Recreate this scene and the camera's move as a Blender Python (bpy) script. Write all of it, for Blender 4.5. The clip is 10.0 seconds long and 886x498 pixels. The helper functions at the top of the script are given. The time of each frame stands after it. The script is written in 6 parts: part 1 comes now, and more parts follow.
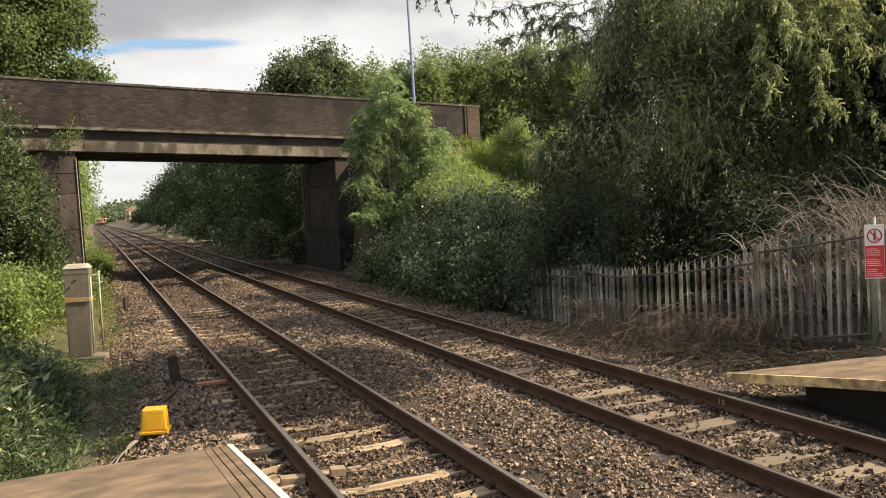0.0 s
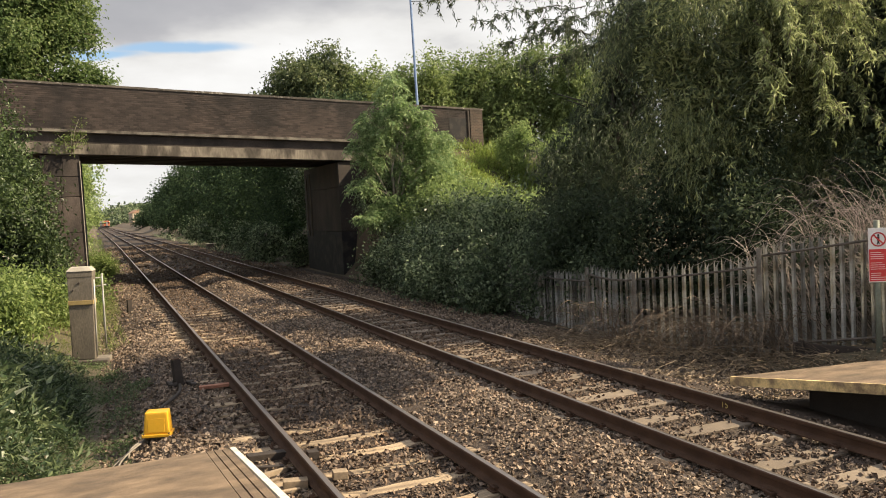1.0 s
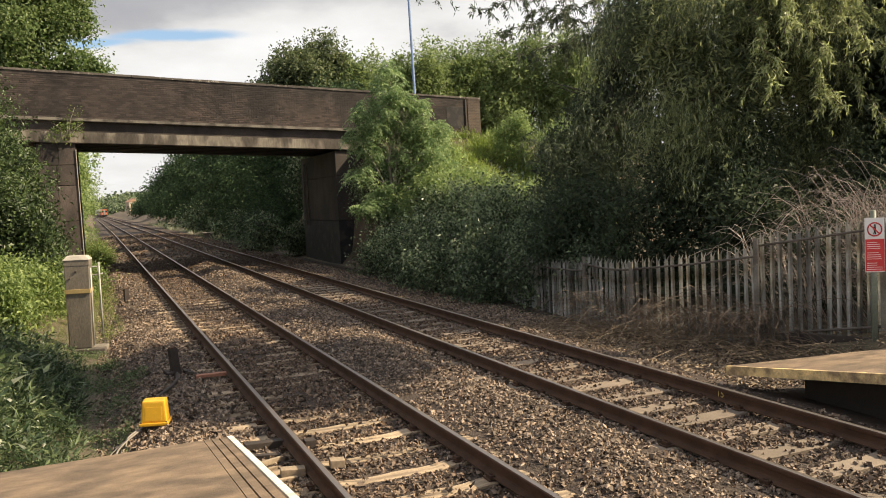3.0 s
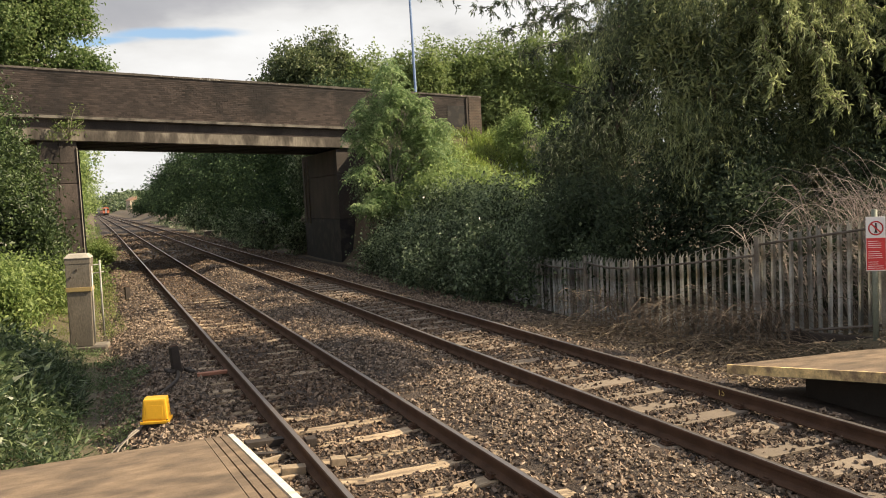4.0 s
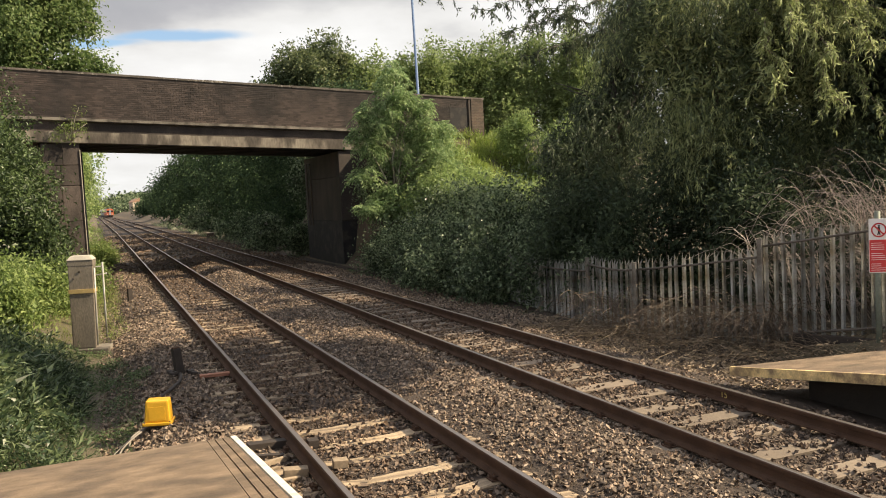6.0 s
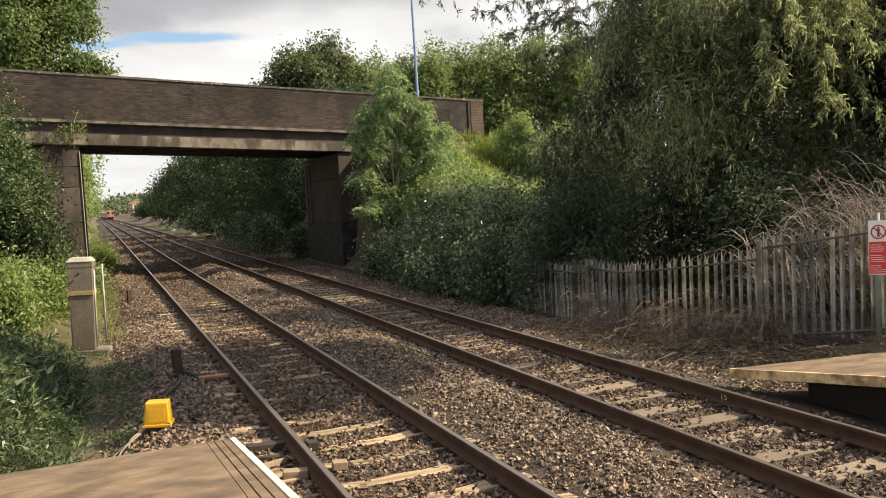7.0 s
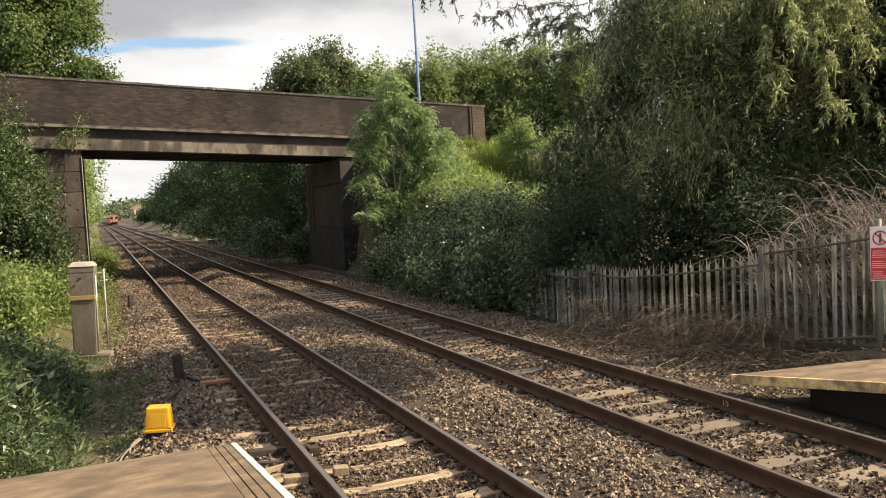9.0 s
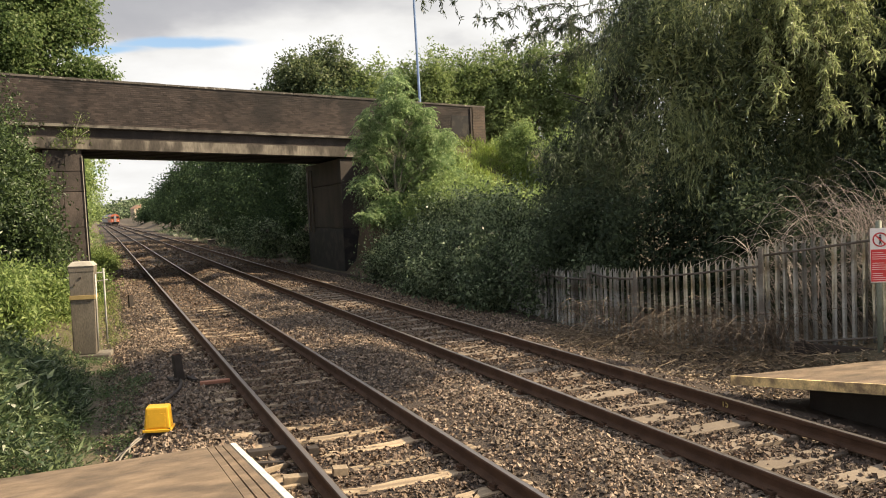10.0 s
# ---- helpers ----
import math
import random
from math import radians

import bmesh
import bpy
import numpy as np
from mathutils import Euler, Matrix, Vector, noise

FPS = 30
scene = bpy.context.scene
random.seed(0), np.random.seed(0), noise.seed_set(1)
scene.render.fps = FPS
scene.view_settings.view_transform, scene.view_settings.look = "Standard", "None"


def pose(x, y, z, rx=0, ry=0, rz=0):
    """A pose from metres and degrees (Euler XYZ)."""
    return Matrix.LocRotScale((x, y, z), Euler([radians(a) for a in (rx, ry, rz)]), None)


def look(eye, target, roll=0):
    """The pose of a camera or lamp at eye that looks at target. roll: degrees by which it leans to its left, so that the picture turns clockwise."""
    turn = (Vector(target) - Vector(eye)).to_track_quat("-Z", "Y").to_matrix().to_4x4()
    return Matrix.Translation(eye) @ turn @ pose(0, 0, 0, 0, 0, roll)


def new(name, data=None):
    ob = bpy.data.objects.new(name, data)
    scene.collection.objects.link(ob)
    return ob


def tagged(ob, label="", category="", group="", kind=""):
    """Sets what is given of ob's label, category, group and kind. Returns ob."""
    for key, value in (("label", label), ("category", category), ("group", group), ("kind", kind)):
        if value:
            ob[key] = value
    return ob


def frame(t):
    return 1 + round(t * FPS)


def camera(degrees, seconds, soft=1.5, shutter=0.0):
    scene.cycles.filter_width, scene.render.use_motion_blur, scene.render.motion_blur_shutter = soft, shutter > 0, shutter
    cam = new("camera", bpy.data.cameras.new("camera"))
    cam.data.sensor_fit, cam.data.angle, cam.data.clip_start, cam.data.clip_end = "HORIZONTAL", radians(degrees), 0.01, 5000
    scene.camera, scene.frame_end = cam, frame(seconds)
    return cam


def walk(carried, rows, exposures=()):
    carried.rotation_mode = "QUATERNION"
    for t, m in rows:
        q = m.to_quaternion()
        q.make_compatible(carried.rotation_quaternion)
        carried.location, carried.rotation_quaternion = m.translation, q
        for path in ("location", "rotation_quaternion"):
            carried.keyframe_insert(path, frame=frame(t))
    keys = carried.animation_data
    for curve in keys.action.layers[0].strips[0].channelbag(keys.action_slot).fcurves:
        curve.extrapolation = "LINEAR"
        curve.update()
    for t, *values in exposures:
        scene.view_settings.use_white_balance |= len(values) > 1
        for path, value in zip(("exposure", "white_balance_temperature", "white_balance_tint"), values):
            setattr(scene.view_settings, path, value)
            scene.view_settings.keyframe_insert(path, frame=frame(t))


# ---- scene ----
# ---------- camera ----------
EYE = (0.0, 0.0, 2.503)
LENS = 56.80

cam = camera(LENS, 10.0, soft=1.0)
# seconds, yaw to the left, pitch up, roll
TURNS = [
    (0, -22.868, -3.294, -3.109), (0.5, -22.799, -3.176, -3.119), (1, -22.674, -3.062, -3.069), (1.5, -22.639, -3.174, -2.995),
    (2, -22.733, -3.464, -2.958), (2.5, -22.837, -3.712, -2.994), (4, -22.770, -3.924, -2.925), (4.5, -22.650, -4.006, -2.921),
    (5, -22.633, -3.981, -2.926), (5.5, -22.615, -3.849, -2.930), (7, -22.643, -3.662, -2.923), (7.5, -22.763, -3.437, -2.916),
    (8, -22.665, -3.334, -2.902), (8.5, -22.556, -3.315, -2.906), (9, -22.563, -3.283, -2.844), (9.5, -22.554, -3.164, -2.698),
    (10, -22.562, -3.247, -2.686),
]


def aimed(yaw, pitch, roll):
    a, b = radians(yaw), radians(pitch)
    ahead = Vector((-math.sin(a) * math.cos(b), math.cos(a) * math.cos(b), math.sin(b)))
    return look(EYE, Vector(EYE) + ahead * 10, roll)


walk(cam, [(t, aimed(y, p, r)) for t, y, p, r in TURNS], exposures=((0, 0.97), (5, 0.98), (10, 1.06)))

# ---------- world, sun ----------
SUN_AZ, SUN_EL = 110.0, 38.0  # degrees clockwise from +y, and above the horizon
world = bpy.data.worlds.new("world")
scene.world = world
world.use_nodes = True


def make_world():
    nt = world.node_tree
    nt.nodes.clear()
    N, L = nt.nodes.new, nt.links.new
    out, bg = N("ShaderNodeOutputWorld"), N("ShaderNodeBackground")
    sky = N("ShaderNodeTexSky")
    sky.sky_type, sky.sun_disc = "NISHITA", False
    sky.sun_elevation, sky.sun_rotation = radians(SUN_EL), radians(SUN_AZ)
    dim = N("ShaderNodeVectorMath")
    dim.operation = "SCALE"
    dim.inputs["Scale"].default_value = 0.11
    L(sky.outputs[0], dim.inputs[0])
    co = N("ShaderNodeTexCoord")
    sep = N("ShaderNodeSeparateXYZ")
    L(co.outputs["Generated"], sep.inputs[0])
    # clouds: layers flattened towards the horizon
    up = N("ShaderNodeMath")
    up.operation = "ADD"
    up.inputs[1].default_value = 0.22
    absz = N("ShaderNodeMath")
    absz.operation = "ABSOLUTE"
    L(sep.outputs["Z"], absz.inputs[0])
    L(absz.outputs[0], up.inputs[0])
    dx, dy = N("ShaderNodeMath"), N("ShaderNodeMath")
    for n, s in ((dx, "X"), (dy, "Y")):
        n.operation = "DIVIDE"
        L(sep.outputs[s], n.inputs[0])
        L(up.outputs[0], n.inputs[1])
    flat = N("ShaderNodeCombineXYZ")
    L(dx.outputs[0], flat.inputs[0])
    L(dy.outputs[0], flat.inputs[1])
    big, small = N("ShaderNodeTexNoise"), N("ShaderNodeTexNoise")
    big.inputs["Scale"].default_value, big.inputs["Detail"].default_value = 0.85, 7.0
    big.inputs["Roughness"].default_value = 0.52
    small.inputs["Scale"].default_value, small.inputs["Detail"].default_value = 1.7, 8.0
    mv = N("ShaderNodeMapping")
    mv.inputs["Location"].default_value = (3.1, 1.7, 0.4)
    L(flat.outputs[0], mv.inputs[0])
    L(flat.outputs[0], big.inputs["Vector"])
    L(mv.outputs[0], small.inputs["Vector"])
    mask, tone = N("ShaderNodeValToRGB"), N("ShaderNodeValToRGB")
    mask.color_ramp.elements[0].position, mask.color_ramp.elements[1].position = 0.33, 0.40
    e = tone.color_ramp.elements
    e[0].position, e[0].color = 0.36, (0.62, 0.615, 0.605, 1)
    e[1].position, e[1].color = 0.82, (0.235, 0.24, 0.258, 1)
    mid = tone.color_ramp.elements.new(0.50)
    mid.color = (0.528, 0.52, 0.508, 1)
    low = tone.color_ramp.elements.new(0.64)
    low.color = (0.325, 0.323, 0.335, 1)
    L(small.outputs["Fac"], mask.inputs[0])
    layer = N("ShaderNodeMapRange")  # a grey deck above the bright break
    layer.interpolation_type = "SMOOTHSTEP"
    layer.inputs["From Min"].default_value, layer.inputs["From Max"].default_value = 0.17, 0.275
    layer.inputs["To Min"].default_value, layer.inputs["To Max"].default_value = -0.07, 0.165
    wob = N("ShaderNodeMath")
    wob.operation = "MULTIPLY_ADD"
    wob.inputs[1].default_value = 0.24
    wob.inputs[2].default_value = -0.12
    L(small.outputs["Fac"], wob.inputs[0])
    lift = N("ShaderNodeMath")
    lift.operation = "ADD"
    L(absz.outputs[0], lift.inputs[0])
    L(wob.outputs[0], lift.inputs[1])
    L(lift.outputs[0], layer.inputs["Value"])
    deck = N("ShaderNodeMath")
    deck.operation = "ADD"
    L(big.outputs["Fac"], deck.inputs[0])
    L(layer.outputs[0], deck.inputs[1])
    L(deck.outputs[0], tone.inputs[0])
    mix = N("ShaderNodeMix")
    mix.data_type = "RGBA"
    # a thin blue break low in the cloud
    gap = N("ShaderNodeMapRange")
    gap.interpolation_type = "SMOOTHSTEP"
    squash = N("ShaderNodeMapping")
    squash.inputs["Scale"].default_value = (1.0, 0.3, 11.0)
    L(co.outputs["Generated"], squash.inputs[0])
    bend = N("ShaderNodeVectorMath")
    bend.operation = "MULTIPLY_ADD"
    bend.inputs[1].default_value = (0.22, 0.0, 0.45)
    L(small.outputs["Color"], bend.inputs[0])
    L(squash.outputs[0], bend.inputs[2])
    near = N("ShaderNodeMath")
    near.operation = "MINIMUM"
    for i, (x, z) in enumerate(((0.036, 0.1865), (0.118, 0.1915))):
        dist = N("ShaderNodeVectorMath")
        dist.operation = "DISTANCE"
        L(bend.outputs[0], dist.inputs[0])
        dist.inputs[1].default_value = (x + 0.11, 0.98 * 0.3, z * 11.0 + 0.225)
        L(dist.outputs["Value"], near.inputs[i])
    gap.inputs["From Min"].default_value, gap.inputs["From Max"].default_value = 0.03, 0.085
    L(near.outputs[0], gap.inputs["Value"])
    both = N("ShaderNodeMath")
    both.operation = "MULTIPLY"
    L(mask.outputs[0], both.inputs[0])
    L(gap.outputs[0], both.inputs[1])
    L(both.outputs[0], mix.inputs["Factor"])
    L(dim.outputs[0], mix.inputs["A"])
    # thinner, brighter cloud overhead than in the grey deck
    hi = N("ShaderNodeMapRange")
    hi.inputs["From Min"].default_value, hi.inputs["From Max"].default_value = 0.30, 0.62
    hi.inputs["To Min"].default_value, hi.inputs["To Max"].default_value = 1.0, 1.5
    L(absz.outputs[0], hi.inputs["Value"])
    grey = N("ShaderNodeVectorMath")
    grey.operation = "SCALE"
    L(tone.outputs[0], grey.inputs[0])
    L(hi.outputs[0], grey.inputs["Scale"])
    L(grey.outputs[0], mix.inputs["B"])
    L(mix.outputs["Result"], bg.inputs["Color"])
    bg.inputs["Strength"].default_value = 0.82
    L(bg.outputs[0], out.inputs[0])


make_world()
sun = new("sun", bpy.data.lights.new("sun", "SUN"))
sun.data.energy, sun.data.angle, sun.data.color = 5.0, radians(0.6), (1.0, 0.82, 0.57)
az, el = radians(SUN_AZ), radians(SUN_EL)
sun.matrix_world = look((0, 0, 40), Vector((0, 0, 40)) - Vector((math.sin(az) * math.cos(el), math.cos(az) * math.cos(el), math.sin(el))))


# ---------- materials ----------
def material(name, base, rough=0.8, vary=0.25, scale=6.0, grain=60.0, bump=0.3, metal=0.0, second=None, second_at=(0.45, 0.62), second_scale=1.3,
             island=0.0, objects=0.0, depth=0.01, spec=0.4, stretch=None, tint=None):
    """A weathered surface: a base colour varied at two scales, patches of a second colour, and fine relief."""
    m = bpy.data.materials.new(name)
    m.use_nodes = True
    nt = m.node_tree
    N, L = nt.nodes.new, nt.links.new
    b = nt.nodes["Principled BSDF"]
    b.inputs["Roughness"].default_value, b.inputs["Metallic"].default_value = rough, metal
    b.inputs["Specular IOR Level"].default_value = spec
    co = N("ShaderNodeTexCoord")
    src = co.outputs["Object"]
    if stretch:
        mp = N("ShaderNodeMapping")
        mp.inputs["Scale"].default_value = stretch
        L(src, mp.inputs[0])
        src = mp.outputs[0]
    n1, n2 = N("ShaderNodeTexNoise"), N("ShaderNodeTexNoise")
    for n, s in ((n1, scale), (n2, grain)):
        n.inputs["Scale"].default_value, n.inputs["Detail"].default_value = s, 5.0
        L(src, n.inputs["Vector"])
    add = N("ShaderNodeMath")
    add.operation = "ADD"
    L(n1.outputs["Fac"], add.inputs[0])
    L(n2.outputs["Fac"], add.inputs[1])
    mr = N("ShaderNodeMapRange")
    mr.inputs["From Min"].default_value, mr.inputs["From Max"].default_value = 0.7, 1.3
    mr.inputs["To Min"].default_value, mr.inputs["To Max"].default_value = 1 - vary, 1 + vary
    L(add.outputs[0], mr.inputs["Value"])
    value = mr.outputs[0]
    for amount, where in ((island, "island"), (objects, "object")):
        if amount:
            src_r = N("ShaderNodeNewGeometry").outputs["Random Per Island"] if where == "island" else N("ShaderNodeObjectInfo").outputs["Random"]
            r = N("ShaderNodeMapRange")
            r.inputs["To Min"].default_value, r.inputs["To Max"].default_value = 1 - amount, 1 + amount
            L(src_r, r.inputs["Value"])
            mul = N("ShaderNodeMath")
            mul.operation = "MULTIPLY"
            L(value, mul.inputs[0])
            L(r.outputs[0], mul.inputs[1])
            value = mul.outputs[0]
    col = None
    if second:
        n3 = N("ShaderNodeTexNoise")
        n3.inputs["Scale"].default_value, n3.inputs["Detail"].default_value = second_scale, 6.0
        L(src, n3.inputs["Vector"])
        rp = N("ShaderNodeValToRGB")
        rp.color_ramp.elements[0].position, rp.color_ramp.elements[1].position = second_at
        rp.color_ramp.elements[0].color, rp.color_ramp.elements[1].color = (*base, 1), (*second, 1)
        L(n3.outputs["Fac"], rp.inputs[0])
        col = rp.outputs[0]
    if tint:  # some pieces are of another stone
        wn = N("ShaderNodeTexWhiteNoise")
        wn.noise_dimensions = "1D"
        L(N("ShaderNodeNewGeometry").outputs["Random Per Island"], wn.inputs["W"])
        mxc = N("ShaderNodeMix")
        mxc.data_type = "RGBA"
        L(wn.outputs["Value"], mxc.inputs["Factor"])
        if col:
            L(col, mxc.inputs["A"])
        else:
            mxc.inputs["A"].default_value = (*base, 1)
        mxc.inputs["B"].default_value = (*tint, 1)
        col = mxc.outputs["Result"]
    sc = N("ShaderNodeVectorMath")
    sc.operation = "SCALE"
    if col:
        L(col, sc.inputs[0])
    else:
        sc.inputs[0].default_value = base
    L(value, sc.inputs["Scale"])
    L(sc.outputs[0], b.inputs["Base Color"])
    if bump:
        bp = N("ShaderNodeBump")
        bp.inputs["Strength"].default_value, bp.inputs["Distance"].default_value = bump, depth
        L(add.outputs[0], bp.inputs["Height"])
        L(bp.outputs[0], b.inputs["Normal"])
    return m


def leaf_material(name, base, tip, vary=0.35, through_light=0.3, rough=0.5, spec=0.35):
    """Thin leaves: each one takes its own tone, and lets some light through."""
    m = bpy.data.materials.new(name)
    m.use_nodes = True
    nt = m.node_tree
    N, L = nt.nodes.new, nt.links.new
    b = nt.nodes["Principled BSDF"]
    out = nt.nodes["Material Output"]
    b.inputs["Roughness"].default_value = rough
    b.inputs["Specular IOR Level"].default_value = spec
    geo, co = N("ShaderNodeNewGeometry"), N("ShaderNodeTexCoord")
    n1 = N("ShaderNodeTexNoise")
    n1.inputs["Scale"].default_value = 0.8
    n1.inputs["Detail"].default_value = 3.0
    L(co.outputs["Object"], n1.inputs["Vector"])
    add = N("ShaderNodeMath")
    add.operation = "MULTIPLY_ADD"
    add.inputs[1].default_value = 0.6
    L(geo.outputs["Random Per Island"], add.inputs[0])
    L(n1.outputs["Fac"], add.inputs[2])
    rp = N("ShaderNodeValToRGB")
    rp.color_ramp.elements[0].position, rp.color_ramp.elements[1].position = 0.45, 1.05
    rp.color_ramp.elements[0].color = (*[c * (1 - vary) for c in base], 1)
    rp.color_ramp.elements[1].color = (*tip, 1)
    md = rp.color_ramp.elements.new(0.75)
    md.color = (*base, 1)
    L(add.outputs[0], rp.inputs[0])
    L(rp.outputs[0], b.inputs["Base Color"])
    tr, mx = N("ShaderNodeBsdfTranslucent"), N("ShaderNodeMixShader")
    mx.inputs[0].default_value = through_light
    L(rp.outputs[0], tr.inputs["Color"])
    L(b.outputs[0], mx.inputs[1])
    L(tr.outputs[0], mx.inputs[2])
    L(mx.outputs[0], out.inputs["Surface"])
    return m


def brick_material(name):
    m = bpy.data.materials.new(name)
    m.use_nodes = True
    nt = m.node_tree
    N, L = nt.nodes.new, nt.links.new
    b = nt.nodes["Principled BSDF"]
    b.inputs["Roughness"].default_value = 0.9
    co = N("ShaderNodeTexCoord")
    mp = N("ShaderNodeMapping")
    mp.inputs["Rotation"].default_value = (radians(90), 0, 0)
    L(co.outputs["Object"], mp.inputs[0])
    br = N("ShaderNodeTexBrick")
    br.inputs["Scale"].default_value = 1.0
    br.inputs["Brick Width"].default_value, br.inputs["Row Height"].default_value = 0.225, 0.075
    br.inputs["Mortar Size"].default_value = 0.009
    br.inputs["Color1"].default_value, br.inputs["Color2"].default_value = (0.085, 0.063, 0.052, 1), (0.058, 0.048, 0.043, 1)
    br.inputs["Mortar"].default_value = (0.115, 0.098, 0.082, 1)
    L(mp.outputs[0], br.inputs["Vector"])
    n1 = N("ShaderNodeTexNoise")
    n1.inputs["Scale"].default_value, n1.inputs["Detail"].default_value = 0.9, 8.0
    L(co.outputs["Object"], n1.inputs["Vector"])
    rp = N("ShaderNodeValToRGB")
    rp.color_ramp.elements[0].position, rp.color_ramp.elements[1].position = 0.35, 0.7
    rp.color_ramp.elements[0].color, rp.color_ramp.elements[1].color = (0.5, 0.48, 0.46, 1), (1.5, 1.38, 1.25, 1)
    L(n1.outputs["Fac"], rp.inputs[0])
    mul = N("ShaderNodeMix")
    mul.data_type, mul.blend_type = "RGBA", "MULTIPLY"
    mul.inputs["Factor"].default_value = 1.0
    L(br.outputs["Color"], mul.inputs["A"])
    L(rp.outputs[0], mul.inputs["B"])
    L(mul.outputs["Result"], b.inputs["Base Color"])
    bp = N("ShaderNodeBump")
    bp.invert = True
    bp.inputs["Strength"].default_value, bp.inputs["Distance"].default_value = 0.8, 0.02
    L(br.outputs["Fac"], bp.inputs["Height"])
    L(bp.outputs[0], b.inputs["Normal"])
    return m


M_GROUND = material("earth", (0.10, 0.076, 0.052), vary=0.35, scale=0.7, grain=14, second=(0.082, 0.068, 0.042), second_scale=0.35, depth=0.05)
M_BED = material("ballast_dirt", (0.050, 0.035, 0.026), vary=0.45, scale=3, grain=32, bump=0.9, depth=0.05, second=(0.062, 0.046, 0.035), second_scale=0.9)
M_STONE = material("ballast_stone", (0.205, 0.147, 0.104), vary=0.2, scale=9, grain=70, island=0.7, tint=(0.24, 0.19, 0.145), second=(0.14, 0.10, 0.074), second_at=(0.4, 0.65), second_scale=0.55)
# oil stain between the rails; also the bridge's shade as stone colour
M_STONE_STAINED_SHADED = material("ballast_stone_stained_shaded", (0.165, 0.11, 0.072), vary=0.2, scale=9, grain=70, island=0.6, tint=(0.165, 0.125, 0.095), second=(0.105, 0.075, 0.055), second_at=(0.4, 0.65), second_scale=0.55)
M_RUST = material("rail_rust", (0.078, 0.046, 0.031), spec=0.2, rough=0.88, vary=0.35, scale=4, grain=90, bump=0.2, metal=0.1)
M_RAILTOP = material("rail_head_worn_steel", (0.36, 0.31, 0.27), rough=0.34, vary=0.12, scale=3, grain=30, bump=0.02, metal=0.85, stretch=(30, 0.4, 1))
M_CONCRETE_SLEEPER = material("sleeper_concrete", (0.20, 0.16, 0.12), vary=0.2, scale=5, grain=60, objects=0.2, second=(0.17, 0.135, 0.105), second_scale=2.2)
M_TIMBER = material("timber_weathered", (0.36, 0.275, 0.185), vary=0.3, scale=4, grain=40, objects=0.25, second=(0.19, 0.145, 0.10), second_scale=1.6, stretch=(1, 8, 8))
M_BRICK = brick_material("dark_brick")
M_MORTAR = material("sooty_mortar", (0.085, 0.070, 0.060), vary=0.4, scale=1.1, grain=40)
M_BRICK_PIECE = material("sooty_brick", (0.076, 0.057, 0.050), vary=0.35, scale=0.9, grain=30, island=0.42, objects=0.42, second=(0.036, 0.029, 0.027), second_scale=0.75, second_at=(0.42, 0.58), bump=0.4)
M_CONCRETE = material("bridge_concrete", (0.215, 0.19, 0.155), vary=0.4, scale=1.8, grain=14, second=(0.065, 0.055, 0.046), second_scale=1.5, second_at=(0.44, 0.58), stretch=(0.9, 1, 0.35))
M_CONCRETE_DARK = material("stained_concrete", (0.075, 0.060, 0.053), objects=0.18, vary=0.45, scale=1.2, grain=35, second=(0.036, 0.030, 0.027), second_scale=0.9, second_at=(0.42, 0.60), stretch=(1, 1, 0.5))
# red-brown brick, darkened in colour for the shade on the right abutment
M_BRICK_SHADED = material("shaded_brown_brick", (0.062, 0.046, 0.038), vary=0.4, scale=1.2, grain=35, second=(0.04, 0.033, 0.029), second_scale=0.8, stretch=(1, 1, 0.5))
# near-black tone for the underside of the deck
M_SOFFIT = material("dark_soffit_concrete", (0.045, 0.040, 0.037), vary=0.3, scale=1.0, grain=25)
M_CAPPING = material("lichened_capping", (0.085, 0.074, 0.064), vary=0.4, scale=2, grain=50, objects=0.25, second=(0.30, 0.28, 0.25), second_scale=7, second_at=(0.60, 0.68))
M_COPING = material("coping_stone", (0.15, 0.135, 0.115), vary=0.4, scale=2, grain=50, objects=0.2, second=(0.06, 0.052, 0.045), second_scale=2.6)
M_CABINET = material("cabinet_concrete", (0.175, 0.15, 0.118), vary=0.3, scale=3, grain=45, second=(0.105, 0.092, 0.074), second_scale=1.8, stretch=(1, 1, 0.4))
M_CABINET_LID = material("cabinet_lid", (0.36, 0.33, 0.28), vary=0.2, scale=6, grain=60)
M_YELLOW = material("yellow_plastic", (0.78, 0.43, 0.03), rough=0.42, vary=0.07, scale=4, grain=30, bump=0.05, second=(0.66, 0.34, 0.025), second_scale=2.5)
M_PAINT_MARK = material("worn_yellow_paint", (0.52, 0.41, 0.15), rough=0.7, vary=0.3, scale=30, grain=90, bump=0.1)
M_YELLOW_BAND = material("yellow_band", (0.34, 0.25, 0.105), rough=0.7, vary=0.25, scale=9, grain=60, bump=0.1)
M_DARK_STEEL = material("dark_steel", (0.05, 0.04, 0.034), rough=0.7, vary=0.3, metal=0.2)
M_GALV = material("galvanised_steel", (0.45, 0.455, 0.44), rough=0.6, vary=0.25, scale=5, grain=40, metal=0.2, objects=0.06, bump=0.1, second=(0.24, 0.22, 0.18), second_scale=2.5)
M_PLATFORM = material("platform_asphalt", (0.205, 0.148, 0.098), vary=0.4, scale=5, grain=90, stretch=(0.9, 1.1, 1), second=(0.125, 0.092, 0.064), second_scale=2.4, second_at=(0.42, 0.62), bump=0.9, depth=0.006)
